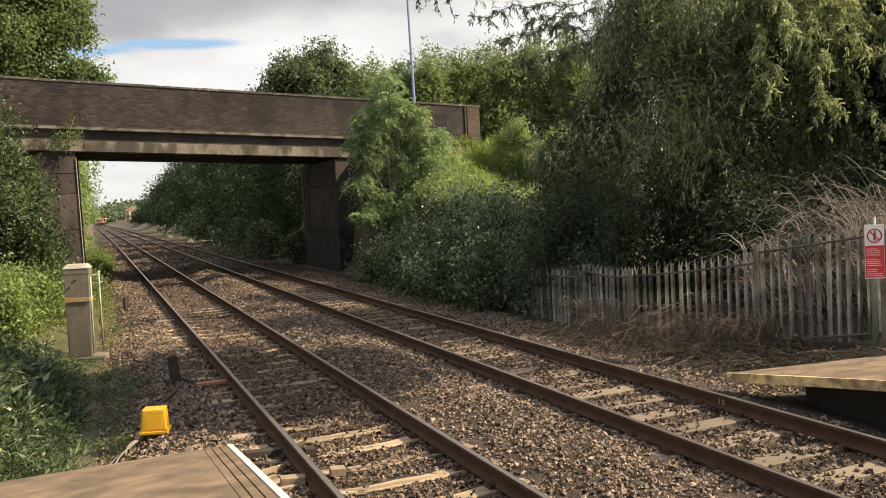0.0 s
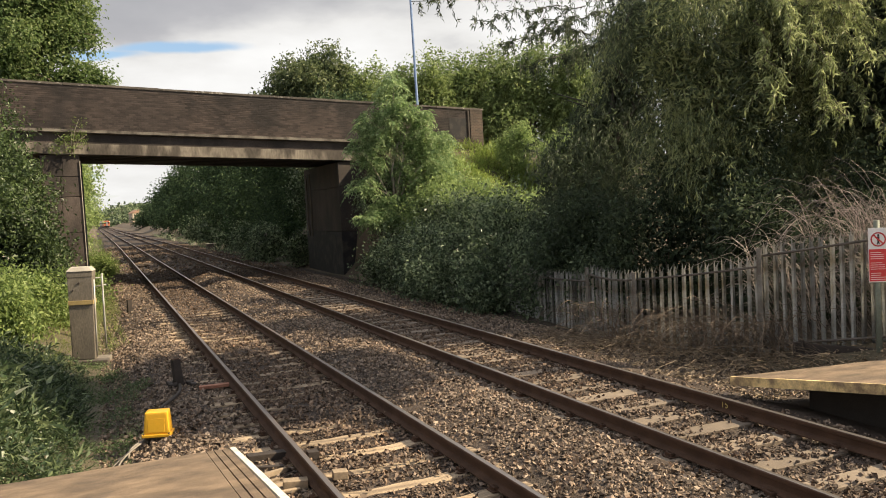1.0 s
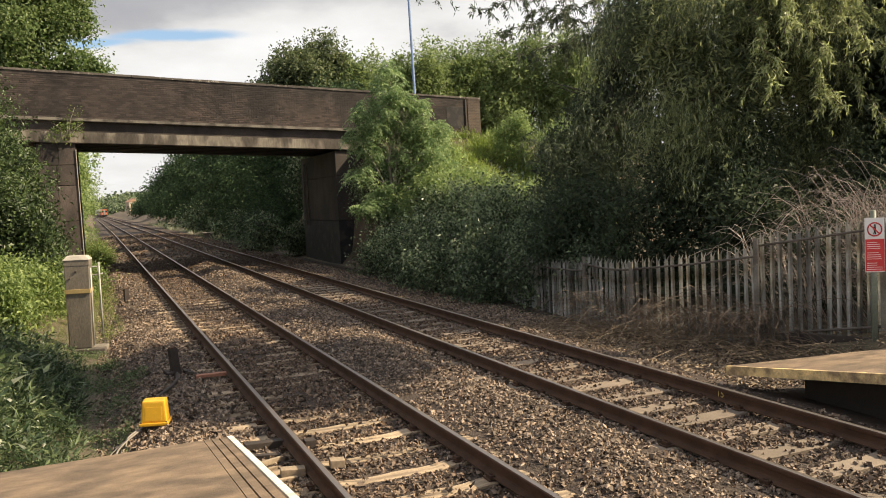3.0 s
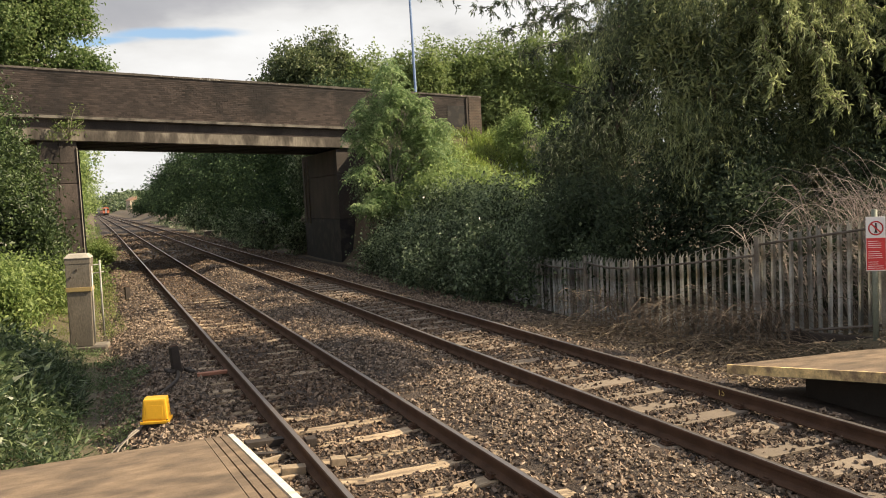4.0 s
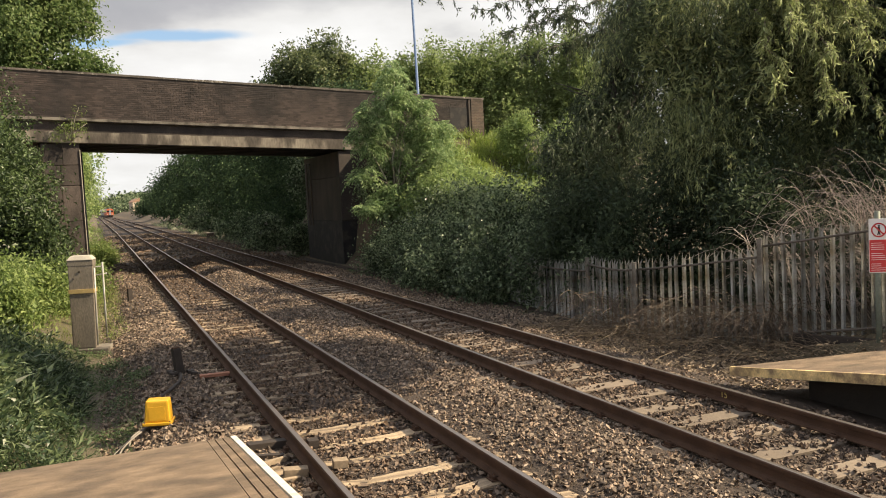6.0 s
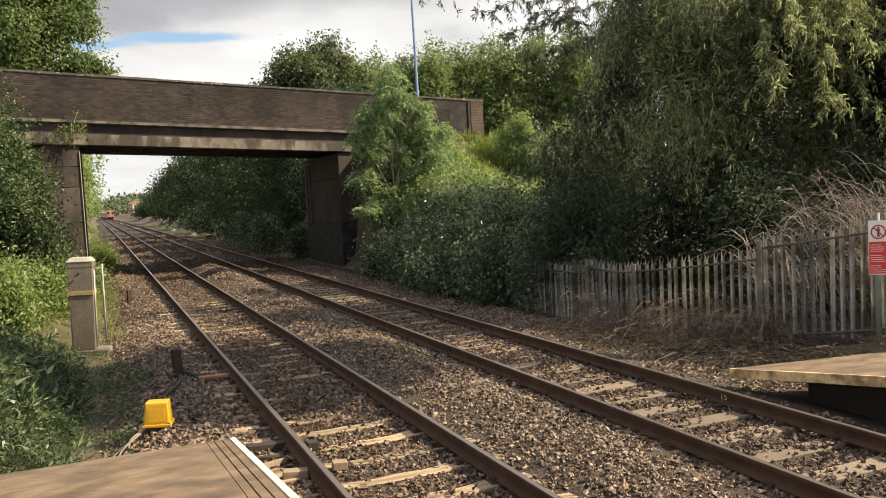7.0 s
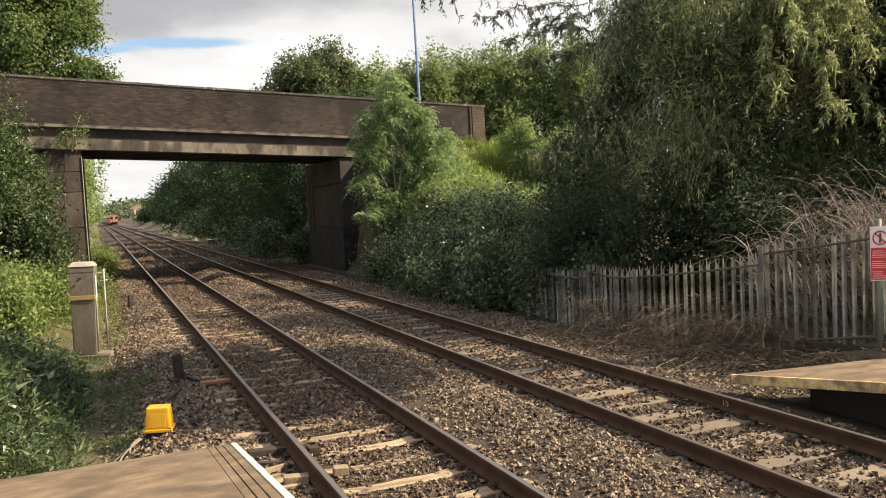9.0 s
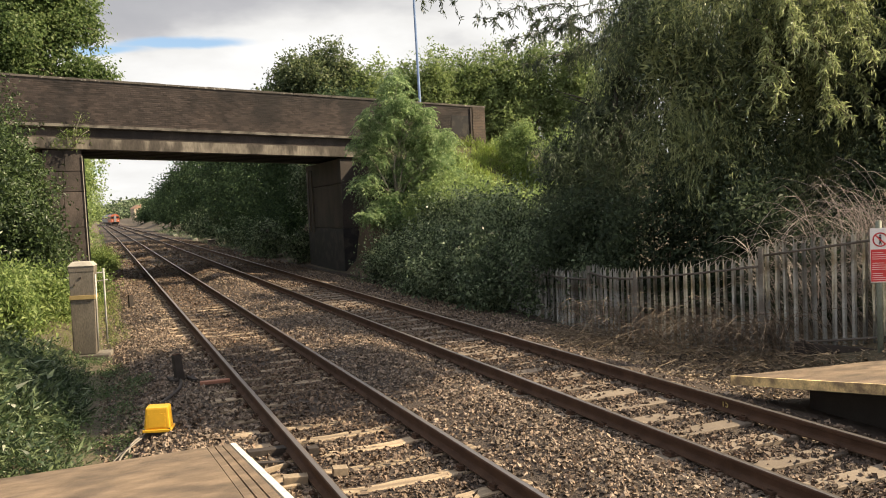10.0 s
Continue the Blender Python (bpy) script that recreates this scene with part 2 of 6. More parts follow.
M_WHITE_EDGE = material("white_edge_paint", (0.72, 0.68, 0.58), rough=0.7, vary=0.14, scale=6, grain=40, second=(0.45, 0.41, 0.34), second_at=(0.55, 0.75), second_scale=5)
M_EDGE_YELLOW = material("worn_yellow_edge", (0.76, 0.58, 0.28), rough=0.75, vary=0.3, scale=5, grain=50, second=(0.26, 0.19, 0.115), second_scale=3.5, second_at=(0.45, 0.6))
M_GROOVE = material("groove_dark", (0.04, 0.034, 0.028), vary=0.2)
M_BARK = material("bark", (0.13, 0.105, 0.08), vary=0.4, scale=5, grain=35, bump=0.8, depth=0.02, stretch=(1, 1, 0.3))
M_DARK_BARK = material("dark_bark", (0.055, 0.047, 0.038), vary=0.3, scale=5, grain=35, bump=0.4)
M_PALE_BARK = material("pale_bark", (0.30, 0.27, 0.22), vary=0.3, scale=5, grain=35, bump=0.4)
M_DRY = material("dry_stems", (0.28, 0.232, 0.205), vary=0.3, scale=3, grain=30, island=0.45, bump=0.1)
# lighter copy of the dry stems, sunlight included in the colour
M_DRY_LIT = material("sunlit_dry_stems", (0.35, 0.30, 0.25), vary=0.3, scale=3, grain=30, island=0.45, bump=0.1)
M_DRY_DARK = material("dry_stems_dark", (0.175, 0.135, 0.10), vary=0.3, scale=3, grain=30, island=0.5, bump=0.1)
M_POST = material("grey_green_paint", (0.17, 0.19, 0.15), rough=0.6, vary=0.2)
M_TAR = material("tarry_render", (0.02, 0.019, 0.02), vary=0.4, scale=3, grain=25, second=(0.045, 0.038, 0.034), second_scale=2.2, second_at=(0.5, 0.62))
M_FENCE_POST = material("fence_post_steel", (0.22, 0.21, 0.185), rough=0.65, vary=0.3, metal=0.2, second=(0.13, 0.11, 0.09), second_scale=2.0)
M_FENCE_RAIL = material("fence_rail_steel", (0.12, 0.105, 0.09), rough=0.7, vary=0.3, metal=0.2)
M_LITTER = material("dead_litter", (0.25, 0.195, 0.135), vary=0.3, scale=3, grain=30, island=0.5, bump=0.1)
M_LAMP_BLUE = material("blue_grey_paint", (0.11, 0.17, 0.30), rough=0.5, vary=0.12)
M_RED = material("sign_red", (0.62, 0.045, 0.05), rough=0.45, vary=0.06, bump=0.02)
M_WHITE = material("sign_white", (0.80, 0.79, 0.78), rough=0.45, vary=0.05, bump=0.02)
M_BLACK = material("black_paint", (0.02, 0.02, 0.02), rough=0.5, vary=0.1)
M_TRAIN_RED = material("train_red", (0.56, 0.145, 0.065), rough=0.4, vary=0.06, bump=0.0)
M_TRAIN_GREY = material("train_grey", (0.30, 0.31, 0.32), rough=0.5, vary=0.08, bump=0.0)
M_GLASS = material("dark_glass", (0.02, 0.024, 0.03), rough=0.12, vary=0.05, bump=0.0)
M_ROAD = material("road_asphalt", (0.055, 0.054, 0.052), vary=0.2, scale=2, grain=70)
M_HOUSE = material("house_render", (0.42, 0.36, 0.28), vary=0.1)
M_ROOF = material("roof_tile", (0.30, 0.19, 0.13), vary=0.2)
M_CABLE = material("cable_grey", (0.21, 0.185, 0.155), rough=0.7, vary=0.2)
M_PLANK = material("reddish_plank", (0.36, 0.17, 0.11), vary=0.25, stretch=(1, 6, 6))

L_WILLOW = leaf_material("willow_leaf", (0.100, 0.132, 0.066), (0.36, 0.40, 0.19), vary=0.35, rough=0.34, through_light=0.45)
# darker copy of the willow leaf, with the crowns' shade in its colour
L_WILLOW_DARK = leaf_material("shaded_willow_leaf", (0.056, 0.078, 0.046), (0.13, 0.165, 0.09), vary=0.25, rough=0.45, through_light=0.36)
# paler copy of the willow leaf: sunlight on the boughs put into the colour
L_WILLOW_LIT = leaf_material("sunlit_willow_leaf", (0.26, 0.31, 0.13), (0.46, 0.51, 0.27), vary=0.3, rough=0.34, through_light=0.48)
# green darkened to hold the deep shade at the willows' feet
L_DARK = leaf_material("deep_shade_leaf", (0.040, 0.058, 0.034), (0.08, 0.11, 0.058), vary=0.25, through_light=0.32, rough=0.6, spec=0.2)
# shade over the trees beyond the bridge is mixed into this green
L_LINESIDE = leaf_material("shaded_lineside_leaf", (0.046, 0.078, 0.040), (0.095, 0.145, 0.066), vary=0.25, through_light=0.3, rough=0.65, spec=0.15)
L_SYCAMORE = leaf_material("sycamore_leaf", (0.095, 0.13, 0.062), (0.19, 0.225, 0.10), through_light=0.4)
L_HEDGEROW = leaf_material("hedgerow_leaf", (0.195, 0.262, 0.10), (0.31, 0.38, 0.15), through_light=0.5)
L_ASH = leaf_material("ash_leaf", (0.20, 0.30, 0.13), (0.39, 0.49, 0.24), through_light=0.52)
L_SHRUB = leaf_material("shrub_leaf", (0.235, 0.325, 0.125), (0.40, 0.49, 0.195), through_light=0.58)
L_BRAMBLE = leaf_material("bramble_leaf", (0.085, 0.125, 0.066), (0.31, 0.38, 0.225), vary=0.55, rough=0.28, through_light=0.42)
L_POPLAR = leaf_material("poplar_leaf", (0.135, 0.205, 0.072), (0.235, 0.30, 0.12), through_light=0.5)
L_HEDGE = leaf_material("hawthorn_leaf", (0.042, 0.066, 0.026), (0.10, 0.145, 0.052), rough=0.4)
L_LIME = leaf_material("nettle_leaf", (0.155, 0.225, 0.062), (0.29, 0.36, 0.12), through_light=0.42)
L_WEED = leaf_material("weed_leaf", (0.046, 0.078, 0.034), (0.17, 0.215, 0.105), rough=0.34)
L_CREEPER = leaf_material("creeping_weed_leaf", (0.085, 0.135, 0.052), (0.20, 0.27, 0.12), rough=0.4)
L_GRASS = leaf_material("grass_blade", (0.22, 0.30, 0.07), (0.36, 0.43, 0.12), through_light=0.5)


# ---------- mesh helpers ----------
def mesh_arrays(name, v, quads, mat, smooth=False):
    """A mesh straight from arrays of vertices and of four-cornered faces."""
    me = bpy.data.meshes.new(name)
    me.vertices.add(len(v))
    me.vertices.foreach_set("co", np.ascontiguousarray(v, dtype=np.float32).ravel())
    me.loops.add(quads.size)
    me.loops.foreach_set("vertex_index", np.ascontiguousarray(quads, dtype=np.int32).ravel())
    me.polygons.add(len(quads))
    me.polygons.foreach_set("loop_start", np.arange(0, quads.size, 4, dtype=np.int32))
    me.polygons.foreach_set("use_smooth", np.full(len(quads), smooth))
    me.materials.append(mat)
    me.update(calc_edges=True)
    me.validate()
    return me


def part(name, data, mat=None, parent=None, label="", at=None):
    """Links a bmesh or a mesh as one object, under a thing where one is given."""
    if isinstance(data, bmesh.types.BMesh):
        me = bpy.data.meshes.new(name)
        data.to_mesh(me)
        data.free()
        me.materials.append(mat)
    else:
        me = data
    ob = new(name, me)
    if parent is not None:
        ob.parent = parent
    if at is not None:
        ob.matrix_basis = at
    if label:
        tagged(ob, label)
    return ob


def thing(name, label, category, at=None, group="", kind=""):
    ob = new(name)
    ob.empty_display_size = 0.1
    if at is not None:
        ob.matrix_basis = at
    return tagged(ob, label, category, group, kind)


def box(size, at=(0, 0, 0), bevel=0.0, taper=1.0, bm=None, turn=None):
    """A bevelled block that stands on at; taper narrows its top."""
    bm = bm or bmesh.new()
    made = bmesh.ops.create_cube(bm, size=1.0)["verts"]
    for v in made:
        k = taper if v.co.z > 0 else 1.0
        v.co = Vector((v.co.x * size[0] * k, v.co.y * size[1] * k, (v.co.z + 0.5) * size[2]))
    if bevel:
        edges = list({e for v in made for e in v.link_edges})
        res = bmesh.ops.bevel(bm, geom=edges, offset=bevel, segments=2, profile=0.7, affect="EDGES")
        made = list({v for f in res["faces"] for v in f.verts} | {v for v in made if v.is_valid})
    m = Matrix.Translation(at) @ (turn or Matrix())
    for v in made:
        v.co = m @ v.co
    return bm


def tube(points, radii, sides=7, bm=None):
    """A round limb along points, with a radius at each."""
    bm = bm or bmesh.new()
    pts = [Vector(p) for p in points]
    rings = []
    for i, p in enumerate(pts):
        d = (pts[min(i + 1, len(pts) - 1)] - pts[max(i - 1, 0)]).normalized()
        a = d.orthogonal().normalized()
        b = d.cross(a)
        rings.append([bm.verts.new(p + radii[i] * (math.cos(t) * a + math.sin(t) * b)) for t in [2 * math.pi * k / sides for k in range(sides)]])
    for r, s in zip(rings, rings[1:]):
        best = min(range(sides), key=lambda k: (s[k].co - r[0].co).length)
        s[:] = s[best:] + s[:best]
        for k in range(sides):
            f = bm.faces.new((r[k], r[(k + 1) % sides], s[(k + 1) % sides], s[k]))
            f.smooth = True
    bm.faces.new(list(reversed(rings[0])))
    bm.faces.new(rings[-1])
    return bm


def prism(profile, y0, y1, bm=None):
    """A closed profile in x and z, swept from y0 to y1."""
    bm = bm or bmesh.new()
    a = [bm.verts.new((x, y0, z)) for x, z in profile]
    b = [bm.verts.new((x, y1, z)) for x, z in profile]
    n = len(profile)
    for i in range(n):
        bm.faces.new((a[i], a[(i + 1) % n], b[(i + 1) % n], b[i]))
    bm.faces.new(list(reversed(a)))
    bm.faces.new(b)
    bmesh.ops.recalc_face_normals(bm, faces=bm.faces)
    return bm


# ---------- terrain ----------
SKEW, BRIDGE_Y = 0.13, 34.0


def bridge_front(x):
    return BRIDGE_Y + SKEW * (x + 0.5)


def ease(v, a, b):
    t = np.clip((v - a) / (b - a), 0, 1)
    return t * t * (3 - 2 * t)


def lumps(x, y):
    return 0.5 * np.sin(x * 0.9 + 1.3 * np.sin(y * 0.37)) + 0.3 * np.sin(y * 1.1 + 0.7 * x) + 0.2 * np.sin(2.3 * x - 1.7 * y)


def height(x, y):
    """The lie of the land: the track bed, the banks beside it and the road's embankments."""
    x, y = np.asarray(x, float), np.asarray(y, float)
    z = np.full(np.broadcast(x, y).shape, -0.42)
    z = z + ease(-x, 0.1, 2.2) * 0.75 + ease(-x, 3, 30) * 1.5
    right = ease(x, 9.3, 13) * 0.5 + ease(x, 12, 40) * 2.0
    near = ease(-y, -12.5, -7.5) * ease(x, 10.0, 11.0) * 0.45
    z = z + right + near
    d = y - (BRIDGE_Y + SKEW * (x + 0.5))
    road = 5.55 - 0.04 * np.clip(x, -30, 60)
    run = np.where(d < -0.3, (-0.3 - d) / 1.45, np.where(d > 7.2, (d - 7.2) / 1.6, 0.0))
    bank = road + 0.2 - run
    side = np.maximum(ease(x, 10.3, 11.5), ease(-x, 2.4, 3.6))
    z = np.where(bank > z, z + (bank - z) * side, z)
    far = ease(y, 60, 160)
    z = z + far * (ease(x, 9.5, 16) * 1.2 + ease(-x, 1.0, 8) * 1.0)
    z = z + ease(y, 640, 1100) * (7 + 3 * np.sin(x * 0.012))
    away = np.maximum(ease(x, 8.5, 11), ease(-x, -0.2, 1.5))
    return z + lumps(x, y) * 0.07 * away


def axis(stops):
    out = []
    for a, b, step in stops:
        out += list(np.arange(a, b, step))
    return np.array(out + [stops[-1][1]])


def make_ground():
    xs = axis([(-1500, -200, 130), (-200, -30, 17), (-30, -6, 2), (-6, 20, 0.5), (20, 50, 2.5), (50, 200, 15), (200, 1500, 130)])
    ys = axis([(-60, -6, 6), (-6, 50, 0.6), (50, 90, 2), (90, 300, 10), (300, 1500, 60), (1500, 3000, 250)])
    X, Y = np.meshgrid(xs, ys)
    v = np.stack([X, Y, height(X, Y)], -1).reshape(-1, 3)
    i = np.arange(len(v)).reshape(X.shape)
    q = np.stack([i[:-1, :-1], i[:-1, 1:], i[1:, 1:], i[1:, :-1]], -1).reshape(-1, 4)
    tagged(part("ground", mesh_arrays("ground", v, q, M_GROUND, True)), "brown earth with patchy low growth beside the railway", "ground", kind="structure")


make_ground()

# ---------- track ----------
GAUGE = 1.505
RAILS = (1.789, 3.294, 5.301, 6.806)
T1, T2 = (RAILS[0] + RAILS[1]) / 2, (RAILS[2] + RAILS[3]) / 2
FAR = 760.0


def bend(y):
    """The line turns gently to the left beyond the bridge."""
    y = np.asarray(y, float)
    return -0.0062 * np.where(y < 70, 0, np.where(y < 130, (y - 70) ** 2 / 120, y - 100))


def bed_height(x, y):
    """Top of the ballast: sunk between the sleepers, heaped beside them."""
    x, y = np.asarray(x, float), np.asarray(y, float)
    z = np.full(np.broadcast(x, y).shape, -0.205)
    six = np.exp(-((x - 4.3) / 0.62) ** 2)
    heap = ease(y, 25, 31) * ease(-y, -40.5, -36.5)
    z = z + (0.085 + 0.17 * heap) * six + 0.16 * heap * np.exp(-((x - 0.45) / 0.55) ** 2) + 0.10 * heap * np.exp(-((x - 8.3) / 0.5) ** 2)
    z = z + 0.015 * ease(y, 8, 12) * np.exp(-((x - 2.54) / 0.5) ** 4) * (0.6 + 0.4 * np.sin(y * 1.3 + 2 * x))
    z = z + 0.03 * np.exp(-((x - 0.75) / 0.5) ** 2) - 0.30 * ease(-x, -0.75, 0.4)
    z = z - 0.13 * ease(x, 7.4, 8.2) - 0.22 * ease(x, 8.6, 9.8)
    return z + 0.02 * lumps(x * 2.1, y * 1.9)


def make_bed():
    xs = np.concatenate([np.linspace(-0.5, 9.9, 53)])
    ys = axis([(-8, 30, 0.35), (30, 80, 1.5), (80, FAR, 20)])
    X, Y = np.meshgrid(xs, ys)
    Z = np.maximum(bed_height(X, Y), height(X, Y) + 0.012)
    edge = np.minimum(X - xs[0], xs[-1] - X)
    Z = np.where(edge < 0.05, height(X, Y) - 0.05, Z)
    v = np.stack([X + bend(Y), Y, Z], -1).reshape(-1, 3)
    i = np.arange(len(v)).reshape(X.shape)
    q = np.stack([i[:-1, :-1], i[:-1, 1:], i[1:, 1:], i[1:, :-1]], -1).reshape(-1, 4)
    tagged(part("ballast_bed", mesh_arrays("ballast_bed", v, q, M_BED, True)), "brown grey stone ballast bed under two railway tracks", "ballast", kind="structure")


make_bed()

RAIL_SIDE = [(-0.070, -0.159), (0.070, -0.159), (0.070, -0.148), (0.020, -0.128), (0.010, -0.115), (0.010, -0.052), (0.034, -0.040), (0.036, -0.010),
             (0.026, -0.0015), (-0.026, -0.0015), (-0.036, -0.010), (-0.034, -0.040), (-0.010, -0.052), (-0.010, -0.115), (-0.020, -0.128), (-0.070, -0.148)]


def swept(profile):
    """A profile swept along the line, round its bend."""
    ys = [-10, 60] + [70 + 10 * i for i in range(7)] + [200, 400, FAR]
    bm = bmesh.new()
    rings = [[bm.verts.new((x + float(bend(y)), y, z)) for x, z in profile] for y in ys]
    n = len(profile)
    for a, b in zip(rings, rings[1:]):
        for i in range(n):
            bm.faces.new((a[i], a[(i + 1) % n], b[(i + 1) % n], b[i]))
    bm.faces.new(list(reversed(rings[0])))
    bm.faces.new(rings[-1])
    bmesh.ops.recalc_face_normals(bm, faces=bm.faces)
    return bm


def make_rail(track, x, label):
    rail = part("rail", swept(RAIL_SIDE), M_RUST, track, label)
    rail.location.x = x
    part("running_surface", swept([(-0.025, -0.0035), (0.025, -0.0035), (0.026, -0.001), (0.014, 0.002), (-0.014, 0.002), (-0.026, -0.001)]), M_RAILTOP, rail,
         "polished steel strip worn by wheels")
    return rail


def sleeper_mesh(name, width, mat, sunk):
    """A block with chipped, uneven edges."""
    rng = random.Random(7)
    bm, rings, n = bmesh.new(), [], 18
    for i in range(n + 1):
        x = -1.25 + 2.5 * i / n
        z = -0.02 if sunk and abs(x) < 0.45 else 0.0
        e = [rng.uniform(-1, 1) * (0.016 if sunk else 0.004) for _ in range(2)]
        w = width / 2
        rings.append([bm.verts.new(p) for p in ((x, -w, -0.16), (x, w, -0.16), (x, w + e[0], z - 0.014), (x, w - 0.012 + e[0], z), (x, -w + 0.012 + e[1], z + rng.uniform(-1, 1) * 0.004), (x, -w + e[1], z - 0.014))])
    for r, t in zip(rings, rings[1:]):
        for k in range(6):
            bm.faces.new((r[k], r[(k + 1) % 6], t[(k + 1) % 6], t[k]))
    bm.faces.new(rings[0])
    bm.faces.new(list(reversed(rings[-1])))
    bmesh.ops.recalc_face_normals(bm, faces=bm.faces)
    me = bpy.data.meshes.new(name)
    bm.to_mesh(me)
    bm.free()
    me.materials.append(mat)
    return me


def clip_mesh():
    bm = box((0.30, 0.13, 0.012), (0, 0, 0), 0.003)
    for s in (-1, 1):
        box((0.05, 0.10, 0.035), (s * 0.105, 0, 0.012), 0.008, bm=bm)
        tube([(s * 0.075, -0.05, 0.03), (s * 0.10, -0.02, 0.055), (s * 0.10, 0.02, 0.055), (s * 0.075, 0.05, 0.03)], [0.009] * 4, 5, bm)
    me = bpy.data.meshes.new("rail_clip")
    bm.to_mesh(me)
    bm.free()
    me.materials.append(M_RUST)
    return me


CLIP = clip_mesh()


def make_track(centre, rails, mat, first, label, width, sunk):
    rng = random.Random(int(centre * 100))
    track = thing("railway_track", label, "railway track", group="railway tracks")
    for x in rails:
        make_rail(track, x, "rusty brown steel rail with a polished top")
    me = sleeper_mesh("sleeper", width, mat, sunk)
    y, n, rest = first - 24 * 0.65, 0, []
    while y < 260:
        tilt = rng.uniform(-0.4, 0.4)
        drop = -0.176 + rng.uniform(-0.012, 0.004) - 0.03 * float(ease(y, 20, 34))
        if y < 75:
            s = part("sleeper", me, None, track, at=pose(centre + rng.uniform(-0.03, 0.03), y + rng.uniform(-0.015, 0.015), drop, 0, rng.uniform(-0.2, 0.2), tilt))
            if y < 18:
                for x in rails:
                    part("rail_clip", CLIP, None, s, at=pose(x - centre, 0, 0.004))
        else:
            rest.append(y)
        y += 0.65
    bm = bmesh.new()
    for y in rest:
        box((2.5, width, 0.16), (centre + float(bend(y)), y, -0.37), bm=bm)
    tagged(part("far_sleeper", bm, mat, track), "grey sleepers far down the line", kind="stuff")
    return track


make_track(T1, RAILS[:2], M_TIMBER, 7.45, "rusty steel track on pale weathered sleepers half buried in ballast", 0.19, True)
make_track(T2, RAILS[2:], M_CONCRETE_SLEEPER, 5.40, "rusty steel track on grey concrete sleepers in ballast", 0.25, False)


def stone_cloud(name, x, y, z, size, mat, rng):
    """Broken stones: three faces meet at a raised corner, each stone with its own turn and proportions."""
    n = len(x)
    ring = [(math.cos(k * math.pi / 3), math.sin(k * math.pi / 3), 0.35 if k % 2 else -0.55) for k in range(6)]
    base = np.array([(0.0, 0.0, 0.8)] + ring)
    faces = np.array([[0, 1, 2, 3], [0, 3, 4, 5], [0, 5, 6, 1]])
    p = base[None] + rng.uniform(-0.34, 0.34, (n, 7, 3))
    p *= (size[:, None] * np.stack([rng.uniform(0.7, 1.3, n), rng.uniform(0.55, 1.0, n), rng.uniform(0.5, 0.9, n)], 1))[:, None, :] * 0.58
    q = rng.normal(size=(n, 4)) * [1.0, 0.3, 0.3, 1.0]
    q /= np.linalg.norm(q, axis=1, keepdims=True)
    w, a, b, c = q.T
    R = np.stack([1 - 2 * (b * b + c * c), 2 * (a * b - w * c), 2 * (a * c + w * b), 2 * (a * b + w * c), 1 - 2 * (a * a + c * c), 2 * (b * c - w * a),
                  2 * (a * c - w * b), 2 * (b * c + w * a), 1 - 2 * (a * a + b * b)], 1).reshape(n, 3, 3)
    v = np.einsum("nij,nkj->nki", R, p) + np.stack([x, y, z], 1)[:, None, :]
    f = faces[None] + (np.arange(n) * 7)[:, None, None]
    return mesh_arrays(name, v.reshape(-1, 3), f.reshape(-1, 4), mat)


def make_ballast():
    rng = np.random.default_rng(3)
    X, Y, S = [], [], []
    for y0, y1, count, size in ((-7.0, 4.0, 6500, 0.066), (4.0, 9, 33000, 0.048), (9, 14, 28000, 0.051), (14, 22, 29000, 0.052), (22, 44, 30000, 0.060), (44, 95, 9000, 0.12)):
        X.append(rng.uniform(-0.2, 9.3, count))
        Y.append(rng.uniform(y0, y1, count))
        S.append(size * rng.uniform(0.45, 1.35, count))
    x, y, s = np.concatenate(X), np.concatenate(Y), np.concatenate(S)
    z = np.maximum(bed_height(x, y), height(x, y) + 0.012) + s * rng.uniform(-0.2, 0.45, len(x))
    for r in RAILS:  # none on the rails
        z = np.where(np.abs(x - r) < 0.10, np.minimum(z, -0.19), z)
    for centre, first, w in ((T1, 7.45, 0.235), (T2, 5.40, 0.25)):  # fewer on the sleepers
        off = np.abs((y - first + 0.325) % 0.65 - 0.325)
        on = (np.abs(x - centre) < 1.25) & (off < w * 0.5)
        bare = rng.random(len(x)) < (0.78 - 0.42 * ease(y, 8.5, 12) if centre == T1 else 0.66 - 0.3 * ease(y, 9, 14)) + 0.3 * np.sin(3.1 * x + 2.3 * np.floor((y - first) / 0.65 + 0.5))
        z = np.where(on, np.where(bare, -0.3, -0.172 + s * 0.2), z)
    keep = ~((x < 1.15) & (y < 8.6)) & ~((x > 7.5) & (y < 8.2)) & ~((x > 7.25) & (y < 13.5) & (rng.random(len(x)) < 0.75)) & ((x > 0.1) | (y > 16) | (rng.random(len(x)) < 0.8))
    x, y, z, s = x[keep], y[keep], z[keep], s[keep]
    # past y 35.5 all stones take the dark tone, painting the bridge's shade
    four = (np.abs(x - T1) < 0.72) | (np.abs(x - T2) < 0.72) | (y > 35.5)
    for pick, mat, label in ((~four, M_STONE, "loose brown and grey ballast stones beside the tracks"), (four, M_STONE_STAINED_SHADED, "dark ballast stones, oil stained between the rails, shade toned from the bridge on")):
        tagged(part("ballast_stones", stone_cloud("ballast_stones", x[pick], y[pick], z[pick], s[pick], mat, rng)), label, "ballast", kind="stuff")


make_ballast()


